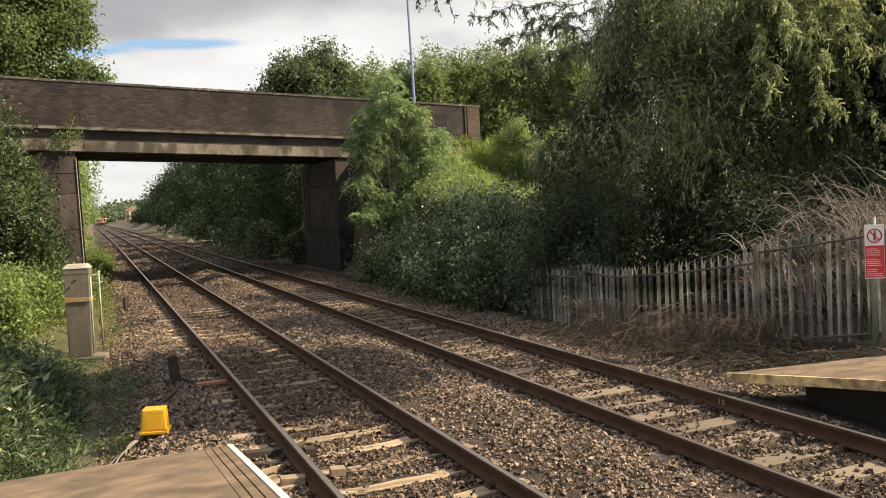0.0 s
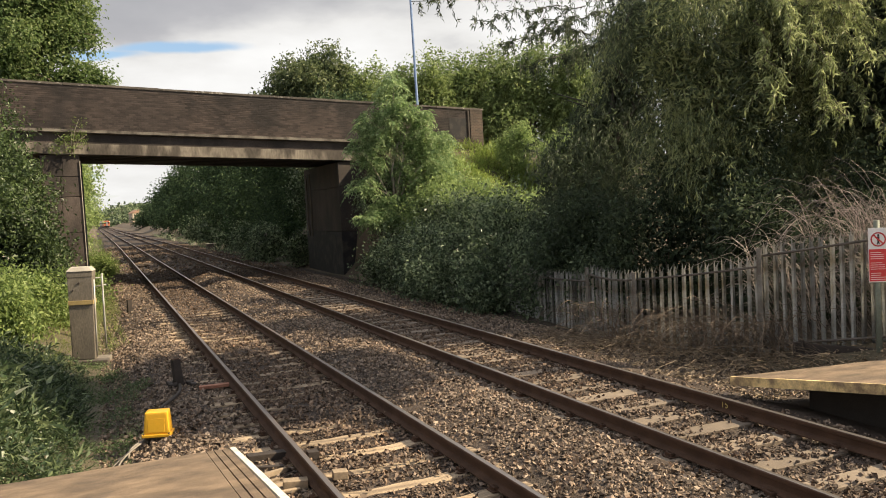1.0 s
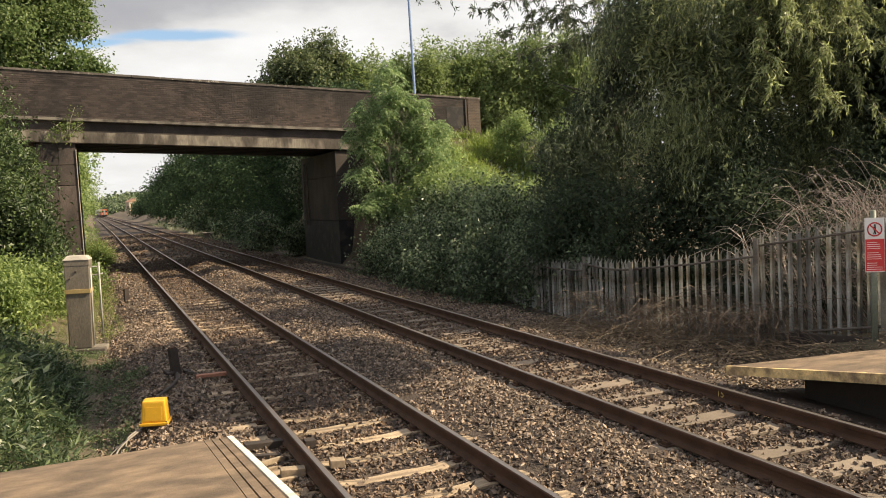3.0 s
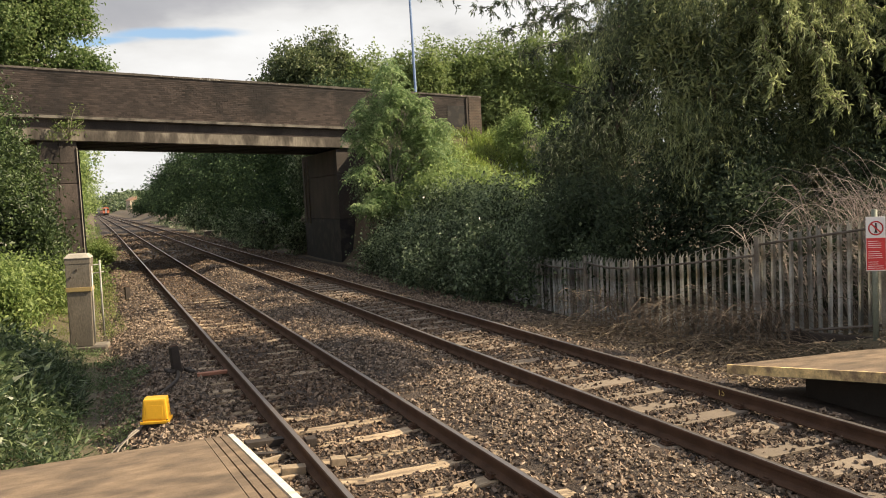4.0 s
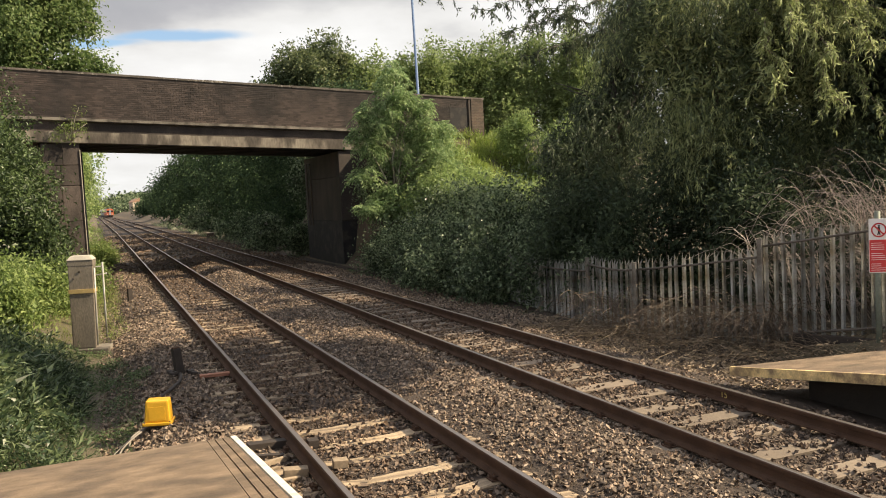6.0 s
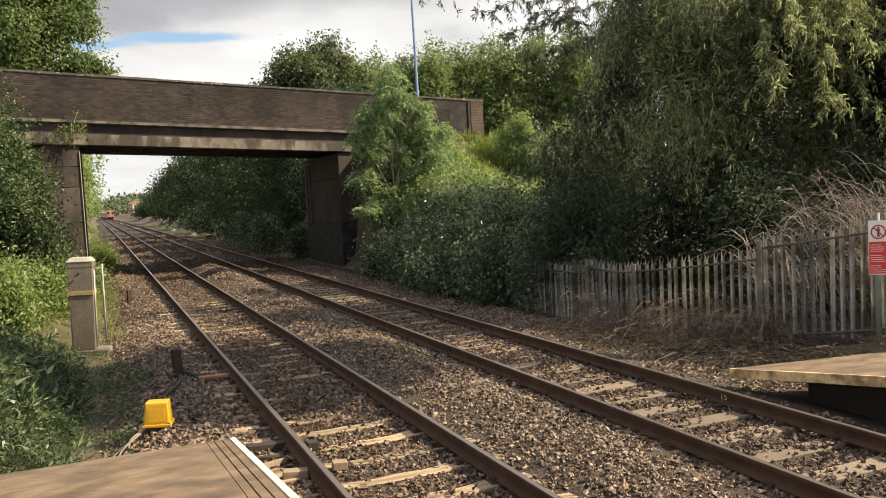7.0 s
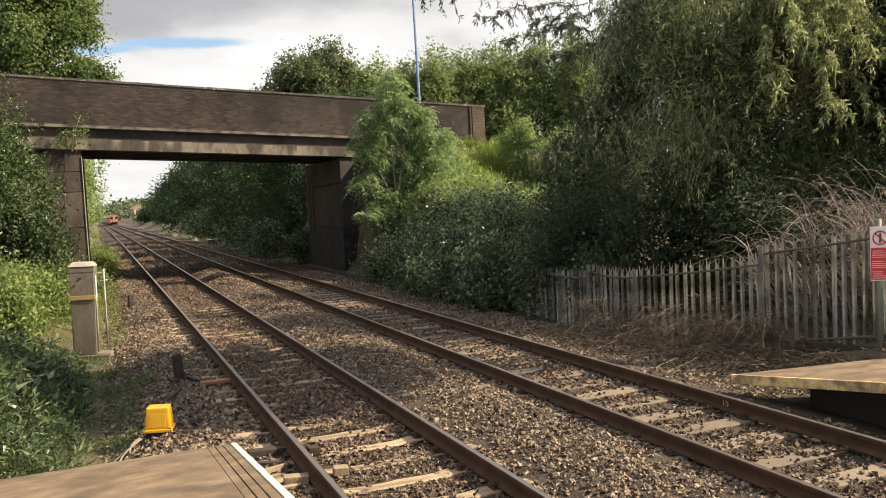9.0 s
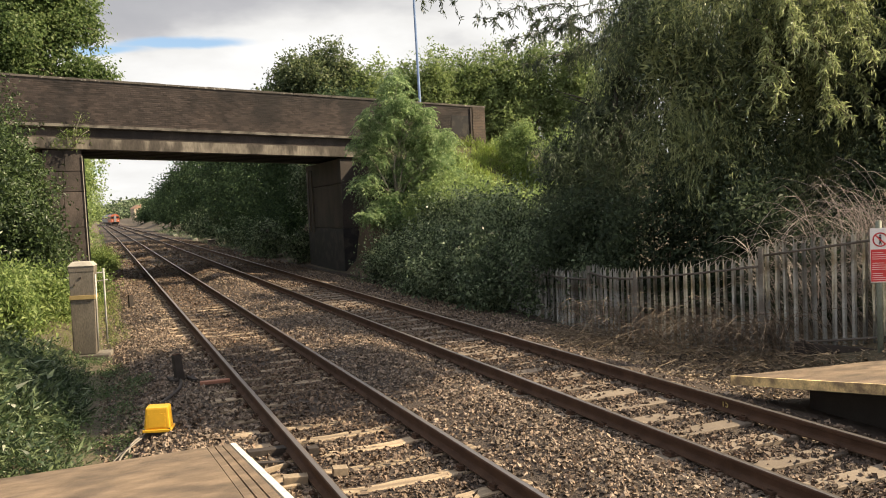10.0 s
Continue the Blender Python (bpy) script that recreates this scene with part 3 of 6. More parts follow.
# ---------- road bridge ----------
def lay_bricks(wall, fall, y0):
    """Courses of bricks on the face of the parapet: a stretch as parts, the rest joined."""
    rng = np.random.default_rng(8)
    L, H, D = 0.215, 0.063, 0.024
    box_v = np.array([[-1, -1, -1], [1, -1, -1], [1, 1, -1], [-1, 1, -1], [-1, -1, 1], [1, -1, 1], [1, 1, 1], [-1, 1, 1]]) * [L / 2, D / 2, H / 2]
    box_f = np.array([[4, 5, 6, 7], [0, 1, 5, 4], [1, 2, 6, 5], [3, 0, 4, 7], [0, 3, 2, 1]])
    one = mesh_arrays("brick", box_v, box_f, M_BRICK_PIECE)
    tilt = math.degrees(math.atan(0.040))
    rest = []
    for row in range(21):
        for col in range(103):
            x = -5.4 + (col + 0.5 * (row % 2)) * 0.225
            at = (x, y0 + rng.uniform(-0.004, 0.004), 6.125 + row * 0.0755 + fall(x) + rng.uniform(-0.003, 0.003))
            if 1.0 < x < 4.1:
                part("brick", one, None, wall, at=pose(*at, 0, tilt, 0))
            else:
                rest.append(at)
    c, s = math.cos(radians(tilt)), math.sin(radians(tilt))
    turned = box_v @ np.array([[c, 0, -s], [0, 1, 0], [s, 0, c]])
    v = (np.array(rest)[:, None, :] + turned[None] * rng.uniform(0.96, 1.02, (len(rest), 1, 1))).reshape(-1, 3)
    f = (box_f[None] + (np.arange(len(rest)) * 8)[:, None, None]).reshape(-1, 4)
    tagged(part("brickwork", mesh_arrays("brickwork", v, f, M_BRICK_PIECE), None, wall), "courses of sooty brown bricks", kind="stuff")


def make_bridge():
    """In its own space: x along the deck from the left abutment's corner, y away from the camera, the deck falling to the right."""
    at = pose(-0.5, BRIDGE_Y, 0, 0, 0, math.degrees(math.atan(SKEW)))
    b = thing("road_bridge", "dark brick and stained concrete road bridge over the tracks", "bridge", at)
    fall = lambda x: -0.040 * x
    W = 6.6

    def run(name, x0, x1, y0, y1, z0, z1, mat, label="", bevel=0.0, parent=b):
        """A bar that follows the fall of the deck."""
        bm = bmesh.new()
        n = max(2, int((x1 - x0) / 0.7))
        rings = []
        for i in range(n + 1):
            x = x0 + (x1 - x0) * i / n
            rings.append([bm.verts.new((x, y, z + fall(x))) for y, z in ((y0, z0), (y1, z0), (y1, z1), (y0, z1))])
        for r, s in zip(rings, rings[1:]):
            for k in range(4):
                bm.faces.new((r[k], r[(k + 1) % 4], s[(k + 1) % 4], s[k]))
        bm.faces.new(rings[0])
        bm.faces.new(list(reversed(rings[-1])))
        bmesh.ops.recalc_face_normals(bm, faces=bm.faces)
        if bevel:
            bmesh.ops.bevel(bm, geom=[e for e in bm.edges if abs((e.verts[0].co - e.verts[1].co).x) > 0.3], offset=bevel, segments=2, affect="EDGES")
        return part(name, bm, mat, parent, label)

    for y0, y1, far in ((-0.02, 0.33, False), (W - 0.33, W + 0.02, True)):
        wall = run("parapet", -14, 18.1, y0, y1, 6.08, 7.72, M_BRICK if far else M_MORTAR, "weathered dark brown brick parapet wall")
        run("end_pier", 17.55, 18.25, y0 - 0.06, y1 + 0.06, 5.2, 7.76, M_BRICK, "brick pier at the end of the parapet", parent=wall)
        if not far:
            lay_bricks(wall, fall, y0)
        x = -14.0
        rng = random.Random(5)
        while x < 18.0:
            n = rng.uniform(0.85, 0.95)
            run("coping_stone", x, min(x + n - 0.012, 18.3), y0 - 0.05, y1 + 0.05, 7.72 + rng.uniform(-0.006, 0.006), 7.825 + rng.uniform(-0.008, 0.008), M_CAPPING, bevel=0.02, parent=wall)
            x += n
        run("string_course", -14, 17.5, y0 - 0.10, y1 + 0.10, 5.96, 6.08, M_COPING, "pale stone string course", 0.015)
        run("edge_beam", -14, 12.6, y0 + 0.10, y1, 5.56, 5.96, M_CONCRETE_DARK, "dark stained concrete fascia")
        run("ledge", -14, 12.6, y0 - 0.04, y1, 5.28 if far else 5.14, 5.56, M_CONCRETE, "streaked pale concrete beam", 0.02)
    run("road_deck", -30, 45, 0.34, W - 0.34, 5.62, 5.95, M_ROAD, "asphalt road deck")
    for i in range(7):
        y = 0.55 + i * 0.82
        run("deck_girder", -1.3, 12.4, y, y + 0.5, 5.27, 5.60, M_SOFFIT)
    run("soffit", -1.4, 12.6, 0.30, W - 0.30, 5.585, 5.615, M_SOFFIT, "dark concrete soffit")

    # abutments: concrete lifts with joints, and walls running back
    # the right abutment's colour already holds the shade of the trees before it
    for name, x0, x1, mat in (("abutment", -1.34, 0.0, M_CONCRETE_DARK), ("abutment", 10.55, 12.2, M_BRICK_SHADED)):
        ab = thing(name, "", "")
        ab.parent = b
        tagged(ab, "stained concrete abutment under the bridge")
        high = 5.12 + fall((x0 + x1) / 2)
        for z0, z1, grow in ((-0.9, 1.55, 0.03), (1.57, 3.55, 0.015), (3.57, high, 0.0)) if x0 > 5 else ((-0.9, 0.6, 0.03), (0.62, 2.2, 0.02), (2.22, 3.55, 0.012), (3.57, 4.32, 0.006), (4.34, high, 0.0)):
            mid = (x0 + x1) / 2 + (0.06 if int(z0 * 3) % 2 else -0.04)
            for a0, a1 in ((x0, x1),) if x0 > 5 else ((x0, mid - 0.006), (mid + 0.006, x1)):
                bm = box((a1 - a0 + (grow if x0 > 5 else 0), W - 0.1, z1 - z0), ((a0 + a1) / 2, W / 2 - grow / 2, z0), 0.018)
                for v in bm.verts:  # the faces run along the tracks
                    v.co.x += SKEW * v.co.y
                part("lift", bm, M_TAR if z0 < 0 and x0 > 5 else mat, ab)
    for y in (5.2, 5.9):
        part("drainpipe", tube([(10.49 + SKEW * y, y, 1.3), (10.49 + SKEW * y, y, 4.4)], [0.035, 0.035], 8), M_CABINET, b, "pale drainpipe on the abutment")
    part("edge_strip", box((0.03, 0.05, 4.9), (0.012, 0.03, 0.0), 0.008), M_CABINET_LID, b, "pale vertical edge strip")
    for sx, x0, x1 in ((-1, -9.0, -1.36), (1, 12.22, 17.0)):
        part("wing_wall", box((x1 - x0, 0.6, 6.3), ((x0 + x1) / 2, 0.75, -0.9)), M_BRICK, b, "brick wing wall beside the abutment")
    # a dark expansion joint near the end of the parapet
    part("joint", box((0.09, 0.05, 1.6), (17.45, -0.06, 5.40)), M_DARK_STEEL, b, "dark vertical joint in the parapet")
    part("stain", box((0.95, 0.010, 1.0), (16.85, -0.033, 5.62), 0.002), M_TAR, b, "dark patch of old render")
    return b


make_bridge()


def make_lamp_post():
    lp = thing("street_lamp", "tall slim blue painted steel lamp post on the road bridge", "street lamp", pose(16.35, 41.6, 5.1))
    part("post", tube([(0, 0, 0), (0, 0, 1.3), (0, 0, 1.32), (-0.10, 0, 10.0)], [0.11, 0.11, 0.075, 0.06], 10), M_LAMP_BLUE, lp)
    part("arm", tube([(-0.10, 0, 9.9), (-0.12, 0.2, 10.3), (-0.12, 0.8, 10.5)], [0.05, 0.04, 0.035], 8), M_LAMP_BLUE, lp)
    part("lantern", box((0.22, 0.6, 0.12), (-0.12, 1.05, 10.45), 0.03, 0.8), M_GALV, lp)


make_lamp_post()


# ---------- platforms ----------
def ramp_block(name, x0, x1, y0, y1, z0, z1, thick, mat, parent, label="", skew=0.0, shear=0.0):
    """A slab whose top falls from z0 at y0 to z1 at y1, its far end cut askew."""
    bm = bmesh.new()
    n = 12
    top, bot = [], []
    for i in range(n + 1):
        y = y0 + (y1 - y0) * i / n
        z = z0 + (z1 - z0) * i / n
        cut = [skew * (x - x0) * i / n for x in (x0, x1)]
        row = [(x, y + c, z + c * (z1 - z0) / (y1 - y0)) for x, c in zip((x0, x1), cut)]
        row = [(px + shear * (y - 5.2), py, pz) for px, py, pz in row]
        top.append([bm.verts.new(p) for p in row])
        bot.append([bm.verts.new((p[0], p[1], p[2] - thick)) for p in row])
    for i in range(n):
        bm.faces.new((top[i][0], top[i][1], top[i + 1][1], top[i + 1][0]))
        bm.faces.new((bot[i][0], bot[i + 1][0], bot[i + 1][1], bot[i][1]))
        for k in (0, 1):
            bm.faces.new((top[i][k], top[i + 1][k], bot[i + 1][k], bot[i][k]))
    bm.faces.new((top[0][0], top[0][1], bot[0][1], bot[0][0]))
    bm.faces.new((top[n][0], top[n][1], bot[n][1], bot[n][0]))
    bmesh.ops.recalc_face_normals(bm, faces=bm.faces)
    return part(name, bm, mat, parent, label)


def make_left_platform():
    SL = 0.142
    zt = lambda y: min(0.915, 0.626 - SL * (y - 5.27))
    p = thing("station_platform", "brown asphalt platform ramp with a white painted edge", "platform", group="platforms")
    lean = 0.02
    E0, E1, ys, ye = 1.042, 0.990, 3.24, 8.33
    for y0, y1 in ((ys, ye), (-12, ys)):
        ramp_block("paving", -7, 0.757, y0, y1, zt(y0), zt(y1), 0.14, M_PLATFORM, p, "brown asphalt paving", shear=lean)
        x = 0.764
        for k in range(3):
            ramp_block("edge_plank", x, x + 0.062, y0, y1, zt(y0), zt(y1), 0.10, M_PLATFORM, p, shear=lean)
            x += 0.075
        ramp_block("white_edge", E1, E0, y0, y1, zt(y0) + 0.004, zt(y1) + 0.004, 0.12, M_WHITE_EDGE, p, "white painted edge board", shear=lean)
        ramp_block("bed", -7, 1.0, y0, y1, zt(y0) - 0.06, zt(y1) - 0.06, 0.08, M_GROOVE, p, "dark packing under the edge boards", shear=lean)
        ramp_block("core", -7, 0.9, y0, y1 - 0.05, zt(y0) - 0.15, zt(y1) - 0.15, 1.2, M_CONCRETE_DARK, p, "concrete platform wall", shear=lean)


def make_right_platform():
    SL = 0.138
    zt = lambda y: min(0.915, 0.024 + SL * (8.5 - y))
    p = thing("station_platform", "brown asphalt platform ramp with a worn yellow edge board", "platform", group="platforms")
    x0, ye = 7.575, 8.5
    ys = ye - (0.915 - 0.024) / SL
    for y0, y1 in ((ys, ye), (-12, ys)):
        ramp_block("paving", x0 + 0.05, 10.6, y0, y1, zt(y0), zt(y1), 0.09, M_PLATFORM, p, "brown asphalt paving", -0.37 if y1 == ye else 0.0)
        ramp_block("edge_board", x0, x0 + 0.046, y0, y1, zt(y0) + 0.004, zt(y1) + 0.004, 0.115, M_EDGE_YELLOW, p, "worn yellow edge board")
        # near-black core: the shadow below the slab is given as its colour
        ramp_block("core", x0 + 0.55, 10.5, y0, y1 - 0.8, zt(y0) - 0.10, zt(y1) - 0.10, 1.2, M_GROOVE, p, "recessed platform wall in the tone of the slab's shade", -0.37 if y1 == ye else 0.0)


make_left_platform()
make_right_platform()


# ---------- lineside things ----------
def make_cabinet():
    c = thing("lineside_cabinet", "tall grey concrete lineside cabinet with a yellow band", "cabinet", pose(-0.44, 18.45, -0.33, 0, 1.2, -8))
    part("body", box((0.44, 0.40, 1.78), (0, 0, 0), 0.015, 1.07), M_CABINET, c)
    part("cover", box((0.49, 0.44, 0.12), (0, 0, 1.76), 0.012), M_CABINET, c, "grey cover")
    part("lid", box((0.52, 0.47, 0.085), (0, 0, 1.88), 0.02, 0.72), M_CABINET_LID, c, "pale sloped lid")
    part("door", box((0.40, 0.008, 1.62), (0, -0.203, 0.08), 0.003), M_CABINET, c)
    part("band", box((0.482, 0.47, 0.085), (0, 0, 1.20), 0.004), M_YELLOW_BAND, c, "faded yellow band")
    part("latch", box((0.04, 0.012, 0.04), (-0.02, -0.222, 1.62), 0.004), M_DARK_STEEL, c)
    part("hinge", box((0.03, 0.012, 0.04), (-0.14, -0.222, 1.48), 0.005), M_DARK_STEEL, c)
    part("conduit", tube([(0.245, -0.1, 0.1), (0.25, -0.1, 1.7)], [0.018, 0.018], 6), M_GALV, c)
    part("plinth", box((0.75, 0.7, 0.14), (0.1, 0, -0.08), 0.03), M_CONCRETE, c, "small concrete plinth")


def make_frame_post():
    c = thing("pipe_frame", "small galvanised pipe frame beside the concrete cabinet", "pipe frame", pose(-0.03, 20.2, -0.35))
    part("upright", tube([(0, 0, 0), (0.02, 0, 1.72)], [0.022, 0.022], 7), M_GALV, c)
    part("crossbar", tube([(-0.22, 0, 1.42), (0.10, 0, 1.46)], [0.016, 0.016], 6), M_GALV, c)
    part("crossbar", tube([(-0.22, 0, 1.62), (0.0, 0, 1.63)], [0.014, 0.014], 6), M_GALV, c)


def make_yellow_box():
    c = thing("track_box", "bright yellow plastic trackside box on a dark leg", "equipment box", pose(0.50, 10.75, -0.45, 0, 1.5, -14))
    part("leg", box((0.17, 0.14, 0.30), (0, -0.05, 0), 0.01), M_DARK_STEEL, c, "dark steel leg")
    part("flange", box((0.345, 0.30, 0.035), (0, 0, 0.285), 0.008), M_YELLOW, c)
    part("cover", box((0.31, 0.265, 0.27), (0, 0, 0.318), 0.022, 0.86), M_YELLOW, c, "yellow moulded cover")
    part("face_panel", box((0.20, 0.012, 0.17), (0, -0.128, 0.345), 0.003, turn=Matrix.Rotation(radians(-4.5), 4, "X")), M_YELLOW, c)
    for sx in (-0.15, 0.15):
        part("bolt", tube([(sx, -0.13, 0.315), (sx, -0.13, 0.335)], [0.012, 0.010], 6), M_DARK_STEEL, c)


def make_stake(x, y, h, w, label, lean=0.0):
    c = thing("marker_stub", label, "stub post", pose(x, y, float(bed_height(x, y)) - 0.12, 0, lean, 20), group="stub posts")
    part("stub", box((w, w * 0.75, h + 0.12), (0, 0, 0), 0.012, 0.92), M_DARK_STEEL, c)
    part("cap", box((w * 0.8, w * 0.6, 0.02), (0, 0, h + 0.115), 0.006), M_RUST, c)


make_cabinet()
make_frame_post()
make_yellow_box()
make_stake(1.03, 13.8, 0.44, 0.14, "short dark upright stub in the ballast near the rail", -5)
make_stake(0.68, 26.0, 0.36, 0.14, "small dark stub post in ballast by the track", 0)


def make_cables():
    rng = random.Random(4)
    for k, (x0, y0, x1, y1) in enumerate(((0.37, 10.95, -0.03, 10.32), (0.36, 10.86, 0.02, 10.2), (0.40, 10.80, 0.10, 10.42))):
        pts = []
        for i in range(9):
            t = i / 8
            x, y = x0 + (x1 - x0) * t + 0.05 * math.sin(5 * t + k), y0 + (y1 - y0) * t
            pts.append((x, y, float(bed_height(x, y)) + 0.035 + 0.03 * math.sin(math.pi * t) * (1 + 0.5 * k)))
        tagged(part("cable", tube(pts, [0.013] * 9, 7), M_CABLE), "grey cable sheath lying on ballast by the yellow box", "cable", group="cables")
    pts = [(1.02 - 0.72 * t + 0.10 * math.sin(6 * t), 13.7 - 3.0 * t, float(bed_height(1.02 - 0.72 * t, 13.7 - 3.0 * t)) + 0.035) for t in (0, 0.12, 0.25, 0.37, 0.5, 0.62, 0.74, 0.84)]
    tagged(part("cable", tube(pts, [0.028] * 8, 7), M_DARK_STEEL), "dark hose lying on the ballast between stub and box", "cable", group="cables")
    for k in range(9):
        a, r = rng.uniform(0, 6.28), rng.uniform(0.08, 0.22)
        x, y = 1.05 + r * math.cos(a), 13.75 + r * math.sin(a)
        h = float(bed_height(x, y))
        tagged(part("clod", box((0.11, 0.09, 0.06), (0, 0, -0.02), 0.02), M_DARK_STEEL, at=pose(x, y, h + 0.02, rng.uniform(-20, 20), rng.uniform(-20, 20), rng.uniform(0, 90))), "dark oily clod at the foot of the stub", "debris", group="oily debris")


make_cables()


def make_planks():
    p = part("plank", box((0.46, 0.11, 0.05), (0, 0, 0), 0.008), M_PLANK, at=pose(1.5, 13.22, -0.17, 0, 0, -4))
    tagged(p, "reddish timber plank lying beside the rail", "plank", group="loose timber")
    for x, y, z, l, w, h, a, m in ((1.52, 9.0, -0.17, 0.42, 0.13, 0.08, 4, M_DARK_STEEL), (1.60, 7.9, -0.16, 0.24, 0.13, 0.08, -8, M_LITTER), (2.06, 7.93, -0.16, 0.15, 0.13, 0.08, -8, M_LITTER),
                                   (1.38, 8.35, -0.16, 0.55, 0.05, 0.05, 28, M_LITTER), (1.30, 8.1, -0.17, 0.5, 0.05, 0.04, 35, M_TIMBER), (1.42, 7.75, -0.17, 0.4, 0.06, 0.05, 10, M_TIMBER),
                                   (1.97, 8.72, -0.16, 0.12, 0.12, 0.09, 0, M_DARK_STEEL), (1.45, 8.62, -0.17, 0.36, 0.07, 0.05, -12, M_DARK_STEEL)):
        q = part("timber_offcut", box((l, w, h), (0, 0, -0.02), 0.008), m, at=pose(x, y, z, 0, 3, a))
        tagged(q, "short broken timber offcut beside the rail", "timber", group="loose timber")


make_planks()


# ---------- fence and sign ----------
def pale_mesh():
    """One palisade pale: a folded strip whose top is split into three points."""
    t = 0.041
    prof = [(-t * 0.95, 0.026), (-t * 0.42, -0.008), (t * 0.42, -0.008), (t * 0.95, 0.026)]
    bm = bmesh.new()
    rows = []
    for z, k in ((-0.30, 1), (1.62, 1), (1.70, 0.9)):
        rows.append([bm.verts.new((x * k, y, z)) for x, y in prof])
    for r, s in zip(rows, rows[1:]):
        for i in range(3):
            bm.faces.new((r[i], r[i + 1], s[i + 1], s[i]))
    tips = [bm.verts.new(p) for p in ((-0.056, 0.040, 1.80), (0, -0.018, 1.84), (0.056, 0.040, 1.80))]
    for i in range(3):
        bm.faces.new((rows[2][i], rows[2][i + 1], tips[i]))
    bmesh.ops.solidify(bm, geom=bm.faces[:], thickness=0.005)
    me = bpy.data.meshes.new("pale")
    bm.to_mesh(me)
    bm.free()
    me.materials.append(M_GALV)
    return me


PALE = pale_mesh()
# fence panels: x, y and top of the pales at both ends, and the sag between them
FENCE = [(11.62, 6.9, 2.05, 10.93, 8.78, 1.90, 0.0), (10.93, 8.78, 1.90, 10.21, 10.62, 1.60, 0.0), (10.21, 10.62, 1.43, 9.37, 12.97, 1.13, -0.02),
         (9.37, 12.97, 1.12, 9.46, 14.72, 1.13, -0.05), (9.46, 14.72, 0.98, 9.66, 17.1, 0.92, -0.02), (9.66, 17.1, 0.92, 9.9, 19.5, 0.95, 0.0)]


def make_fence():
    for k, (x0, y0, z0, x1, y1, z1, sag) in enumerate(FENCE):
        rng = random.Random(k)
        n = max(2, round(math.hypot(x1 - x0, y1 - y0) / 0.153))
        turn = math.degrees(math.atan2(y1 - y0, x1 - x0)) + 180
        top = lambda t: z0 + (z1 - z0) * t + sag * math.sin(math.pi * t)
        f = thing("palisade_fence", "weathered galvanised steel palisade fence overgrown with dry stems", "fence", pose(x0, y0, 0), group="palisade fence panels")
        d = Vector((x1 - x0, y1 - y0, 0)).normalized()
        off = Vector((-d.y, d.x, 0)) * 0.034  # the rails run on the side of the tracks
        for i in range(n):
            t = (i + 0.5) / n
            part("pale", PALE, None, f, at=pose((x1 - x0) * t, (y1 - y0) * t, top(t) - 1.84 + rng.uniform(-0.012, 0.012), rng.uniform(-0.8, 0.8), rng.uniform(-0.6, 0.6), turn + rng.uniform(-6, 6)))
        for drop in (0.24, 1.74):
            pts = [Vector(((x1 - x0) * t, (y1 - y0) * t, top(t) - drop)) + off for t in (0, 0.25, 0.5, 0.75, 1)]
            part("rail", tube(pts, [0.026] * 5, 4), M_FENCE_RAIL, f)
        part("post", box((0.085, 0.055, 2.1), (0, 0, 0), 0.005), M_FENCE_POST, f, at=pose(x1 - x0 + off.x * 1.5, y1 - y0 + off.y * 1.5, max(z1 - 0.10, 1.47 if k == 1 else -9) - 2.1, 0, 0, turn))


make_fence()


def text_mesh(body, size, mat, extrude=0.0008):
    cu = bpy.data.curves.new("writing", "FONT")
    cu.body, cu.size, cu.extrude, cu.align_x = body, size, extrude, "CENTER"
    tmp = bpy.data.objects.new("tmp", cu)
    scene.collection.objects.link(tmp)
    bpy.context.view_layer.update()
    me = bpy.data.meshes.new_from_object(tmp.evaluated_get(bpy.context.evaluated_depsgraph_get()))
    bpy.data.objects.remove(tmp)
    me.materials.clear()
    me.materials.append(mat)
    return me


